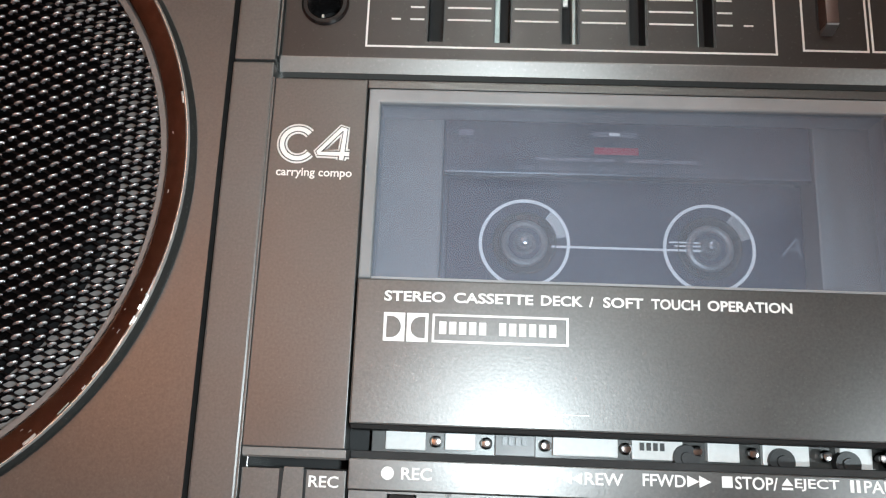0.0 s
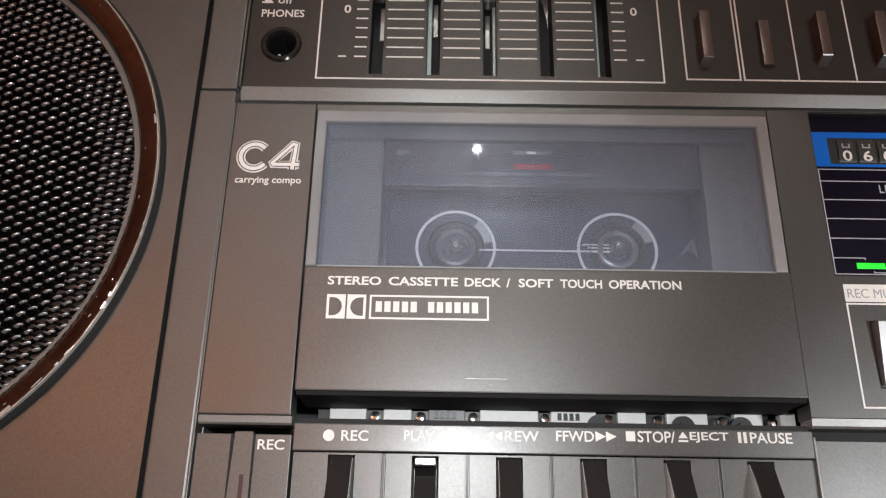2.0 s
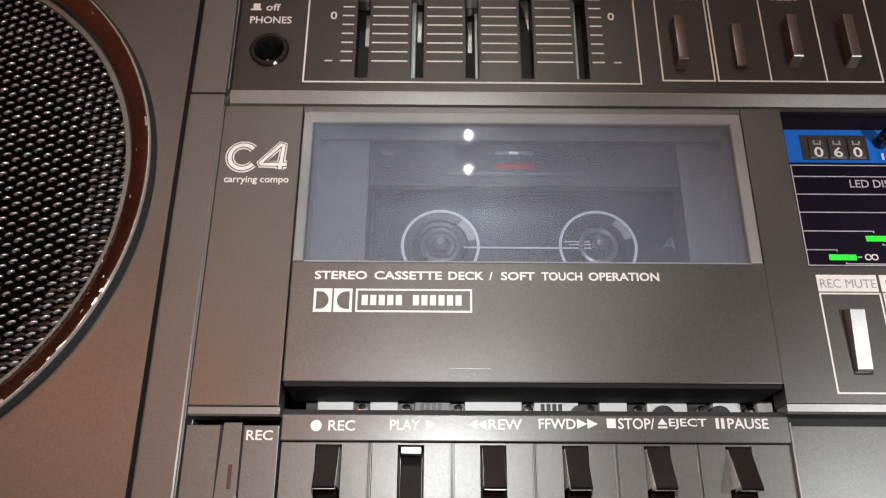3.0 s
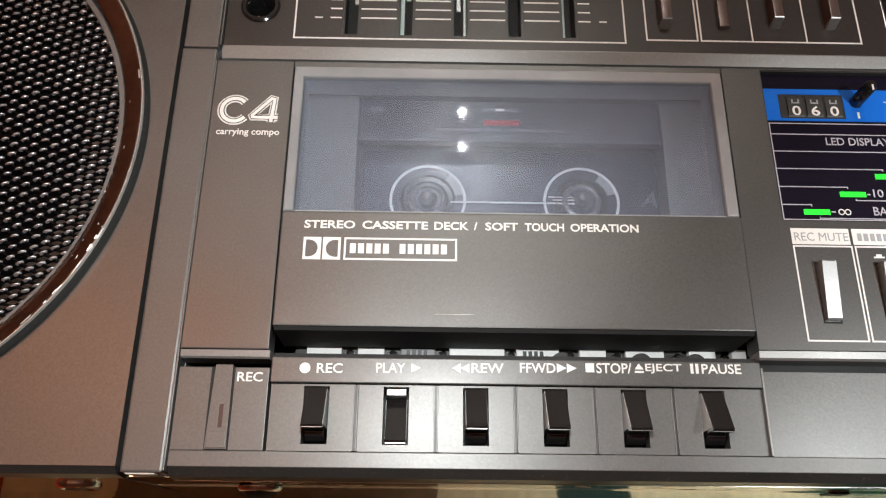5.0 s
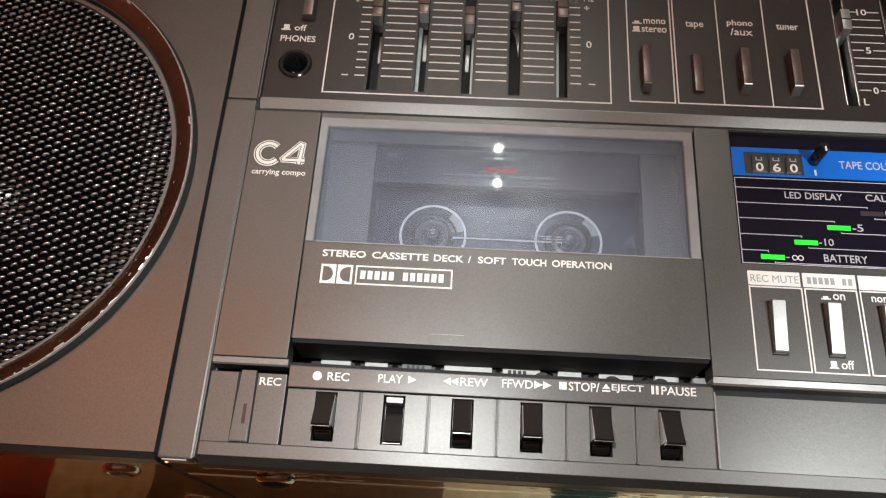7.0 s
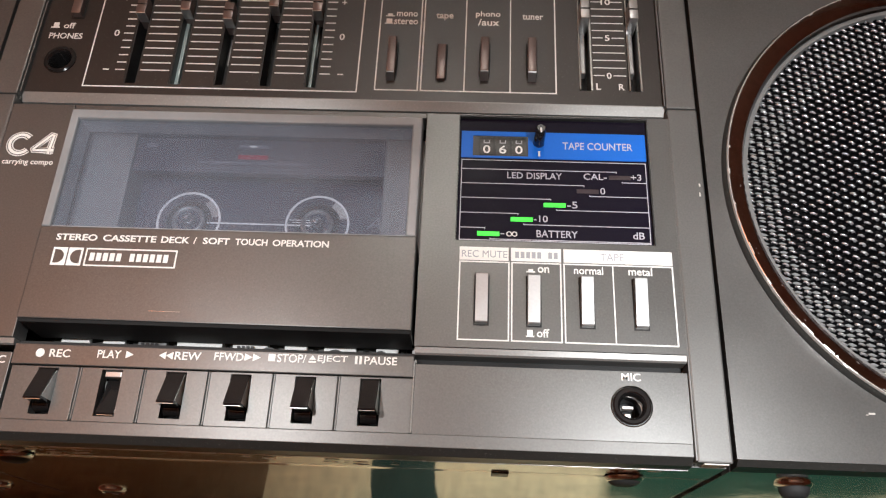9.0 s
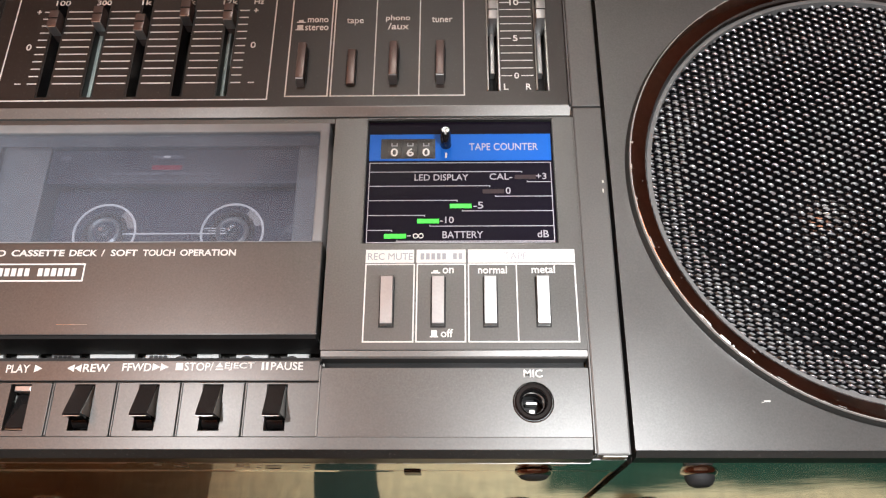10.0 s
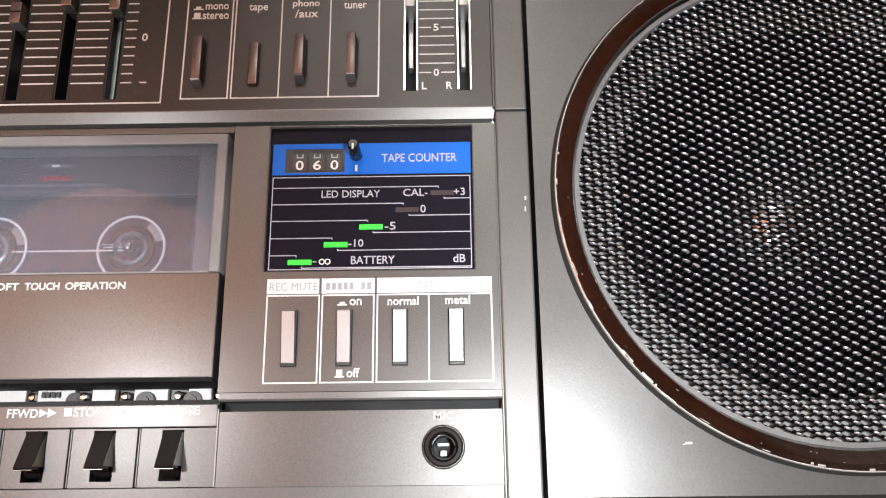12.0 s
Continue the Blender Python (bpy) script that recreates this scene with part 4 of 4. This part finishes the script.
def grille_mesh():
    """Expanded metal: standing ribbons round staggered openings, laid over a shallow bow; painted black, with pale
    rounded pads on the knots for their glints.
    """
    # bare flags the pad faces, whose pale metal stands for glints
    pts, faces, bare = [], [], []
    ax, ay, R = 5.1, 2.8, 70.8
    def bow(x, y):
        return 1.6 * (1 - (x * x + y * y) / R**2)
    def strand(p, q):
        d = np.subtract(q, p)
        n = np.array([-d[1], d[0]]) / np.hypot(*d)
        base, tilt = len(pts), radians(70 + random.uniform(-5, 5))
        c, z = 0.54 * math.cos(tilt), 0.54 * math.sin(tilt)
        low, high = [(np.array(p) + d * f).tolist() for f in (0.3, 0.7)]
        for s, wide in ((p, 0.48), (low, 0.24), (high, 0.24), (q, 0.48)):
            for side, up in ((-wide, -1), (wide, -1), (wide, 1), (-wide, 1)):
                pts.append((s[0] + n[0] * side, s[1] + n[1] * side + c * up, bow(*s) + z * up))
        for k in (0, 4, 8):
            faces.extend([(base + a + k, base + b + k, base + b + k + 4, base + a + k + 4) for a, b in ((0, 1), (1, 2), (2, 3), (3, 0))])
            bare.extend((0, 0, 0, 0))
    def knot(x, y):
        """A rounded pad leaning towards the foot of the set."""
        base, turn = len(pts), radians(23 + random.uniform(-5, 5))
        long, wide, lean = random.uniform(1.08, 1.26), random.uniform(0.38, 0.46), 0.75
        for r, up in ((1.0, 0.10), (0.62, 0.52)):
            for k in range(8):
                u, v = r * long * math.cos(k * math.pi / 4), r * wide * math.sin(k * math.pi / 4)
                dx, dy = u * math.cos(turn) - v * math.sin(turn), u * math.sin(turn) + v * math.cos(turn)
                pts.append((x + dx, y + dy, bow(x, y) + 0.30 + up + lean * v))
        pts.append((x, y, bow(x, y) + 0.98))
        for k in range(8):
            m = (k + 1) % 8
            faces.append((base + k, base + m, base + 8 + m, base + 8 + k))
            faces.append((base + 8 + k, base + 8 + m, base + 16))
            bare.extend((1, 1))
    for j in range(-52, 53):
        y = j * ay / 2
        for i in range(-15, 16):
            x = i * ax + (ax / 2 if j % 2 else 0)
            if x * x + y * y > (R - 0.8) ** 2:
                continue
            knot(x, y)
            for sx in (-1, 1):
                q = (x + sx * ax / 2, y + ay / 2)
                if q[0] ** 2 + q[1] ** 2 < R * R:
                    strand((x, y), q)
    return pts, faces, bare


GRILLE = grille_mesh()


def loudspeaker(side):
    cx, cy = side * 198.0, 82.5 if side > 0 else 81.4
    sp = thing("loudspeaker", "bronze-grey loudspeaker box with chrome-ringed mesh grille, standing beside the receiver", "loudspeaker", "loudspeakers beside the receiver")
    x0, x1 = sorted((side * 115.4, side * 281.0))
    part("cabinet", box(x0, x1, -0.4, 200, -125, -40, 1.0), UNDER, sp, "polished grey cabinet")
    face_bm, n = bmesh.new(), 96
    outer, inner, innerlow, low = [], [], [], []
    for k in range(n):
        a = 2 * math.pi * k / n
        c, s = math.cos(a), math.sin(a)
        tx = ((x1 if c > 0 else x0) - cx) / c if abs(c) > 1e-9 else 1e9
        ty = ((200 if s > 0 else 0.0) - cy) / s if abs(s) > 1e-9 else 1e9
        t = min(tx, ty)
        outer.append((cx + c * t, cy + s * t))
        inner.append((cx + c * 77.9, cy + s * 77.9))
    corners = [(x0, 0.0), (x1, 0.0), (x0, 200), (x1, 200)]
    for k in range(n):
        for c in corners:
            if math.hypot(outer[k][0] - c[0], outer[k][1] - c[1]) < 4:
                outer[k] = c
    vo = [face_bm.verts.new(at(*p, -1.3)) for p in outer]
    vi = [face_bm.verts.new(at(*p, -1.3)) for p in inner]
    vl = [face_bm.verts.new(at(*p, -12)) for p in inner]
    vb = [face_bm.verts.new(at(*p, -40)) for p in outer]
    for k in range(n):
        m = (k + 1) % n
        face_bm.faces.new((vi[k], vo[k], vo[m], vi[m]))
        face_bm.faces.new((vl[k], vi[k], vi[m], vl[m]))
        face_bm.faces.new((vo[k], vb[k], vb[m], vo[m]))
    bmesh.ops.recalc_face_normals(face_bm, faces=face_bm.faces)
    part("front_panel", face_bm, PANEL, sp)
    part("bottom_bevel", prism(bmesh.new(), [(-0.02, -1.6), (-1.6, -3.4), (-2.0, -9), (-0.02, -9)], x0 + 0.3, x1 - 0.3), EDGE, sp)
    part("bottom_board", box(x0 + 0.2, x1 - 0.2, -2.0, -0.5, -124.5, -9), UNDER, sp)
    part("outer_ring", lathe(bmesh.new(), cx, cy, [(78.1, -3), (78.1, -1.0), (77.9, -0.1), (77.2, 0.9)], 128), EDGE, sp, "dark grey outer ring", smooth=True)
    ring = part("chrome_ring", lathe(bmesh.new(), cx, cy, [(77.2, 0.8), (77.1, 1.5), (76.6, 1.7), (76.1, 1.55), (72.4, 0.1), (71.8, -0.5), (71.5, -3.6)], 128), SMOKED, sp, "worn chrome trim ring", smooth=True)
    part("bright_rim", lathe(bmesh.new(), cx, cy, [(77.25, 0.9), (77.2, 1.55), (77.05, 1.78), (76.85, 1.76)], 128), WORN, ring, "bare bright rim", smooth=True)
    part("inner_ring", lathe(bmesh.new(), cx, cy, [(71.4, -3.8), (70.9, -2.9), (69.6, -3.0), (69.3, -5.5)], 128), RINGP, sp, smooth=True)
    for k in range(74):
        a = random.uniform(0, 360) if k < 40 else random.gauss(222 if side > 0 else 318, 24)
        r = random.choice((76.4, 76.5, 76.7, 76.8, 76.9, 75, 73.5))
        ln = random.uniform(0.3, 3.4 if r > 76 else 0.9) * random.uniform(0.4, 1)
        w = random.uniform(0.10, 0.30 if r > 76 else 0.16)
        z = 1.72 if r > 76 else 1.55 - (76.1 - r) * 0.392
        part("worn_spot", lathe(bmesh.new(), cx, cy, [(r - w, z - 0.06), (r, z + 0.07), (r + w, z - 0.03)], 4, a, ln), WORN, ring)
    me = bpy.data.meshes.new("grille")
    me.from_pydata([tuple(at(cx - side * x, cy + y, z - 5.0)) for x, y, z in GRILLE[0]], [], GRILLE[1])
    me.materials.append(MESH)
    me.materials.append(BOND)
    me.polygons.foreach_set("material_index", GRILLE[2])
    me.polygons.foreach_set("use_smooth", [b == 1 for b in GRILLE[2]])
    ob = new("grille", me)
    ob.parent = sp
    tagged(ob, "black expanded metal mesh grille with pale knot pads for its glints", kind="stuff")
    part("baffle", lathe(bmesh.new(), cx, cy, [(79, -11), (60, -11), (57.5, -11.6), (57.0, -14)], 96), BAFFLE, sp, "grey baffle behind the mesh", smooth=True)
    part("surround", lathe(bmesh.new(), cx, cy, [(57.0, -14), (55, -11.8), (52.5, -11.2), (50, -12.2), (48.5, -15)], 96), CONE, sp, smooth=True)
    part("cone", lathe(bmesh.new(), cx, cy, [(48.5, -15), (46, -16.5), (30, -27), (17, -34)], 96), CONE, sp, "black paper cone", smooth=True)
    part("dust_cap", lathe(bmesh.new(), cx, cy, [(17, -34), (16.5, -31.5), (14, -28.2), (9, -25.4), (4, -24.1), (0, -23.9)], 48), DOME, sp, "shiny dust cap", smooth=True)
    part("rear_housing", box(cx - 60, cx + 60, 30, 185, -150, -124.5, 3), DARK, sp, "black rear housing resting on the rug")
    part("inner_floor", box(cx - 77, cx + 77, cy - 77, cy + 77, -41, -39.9), PIT, sp)
    for depth in (-24, -98):
        high = 4.4 if side > 0 and depth > -50 else 1.2
        foot(side * (138 if side > 0 else 132), depth, 4.4, sp, -2.0, high)
        foot(side * (232 if depth < -50 else 255), depth, 4.4, sp, -2.0, 1.2)
    if side > 0:
        part("scuff", blocks([(151.5, 153.2, 13.0, 13.5), (150.8, 151.4, 12.8, 13.0)], -1.32, -1.2), WORN, sp)
    return sp


loudspeaker(-1)
loudspeaker(1)
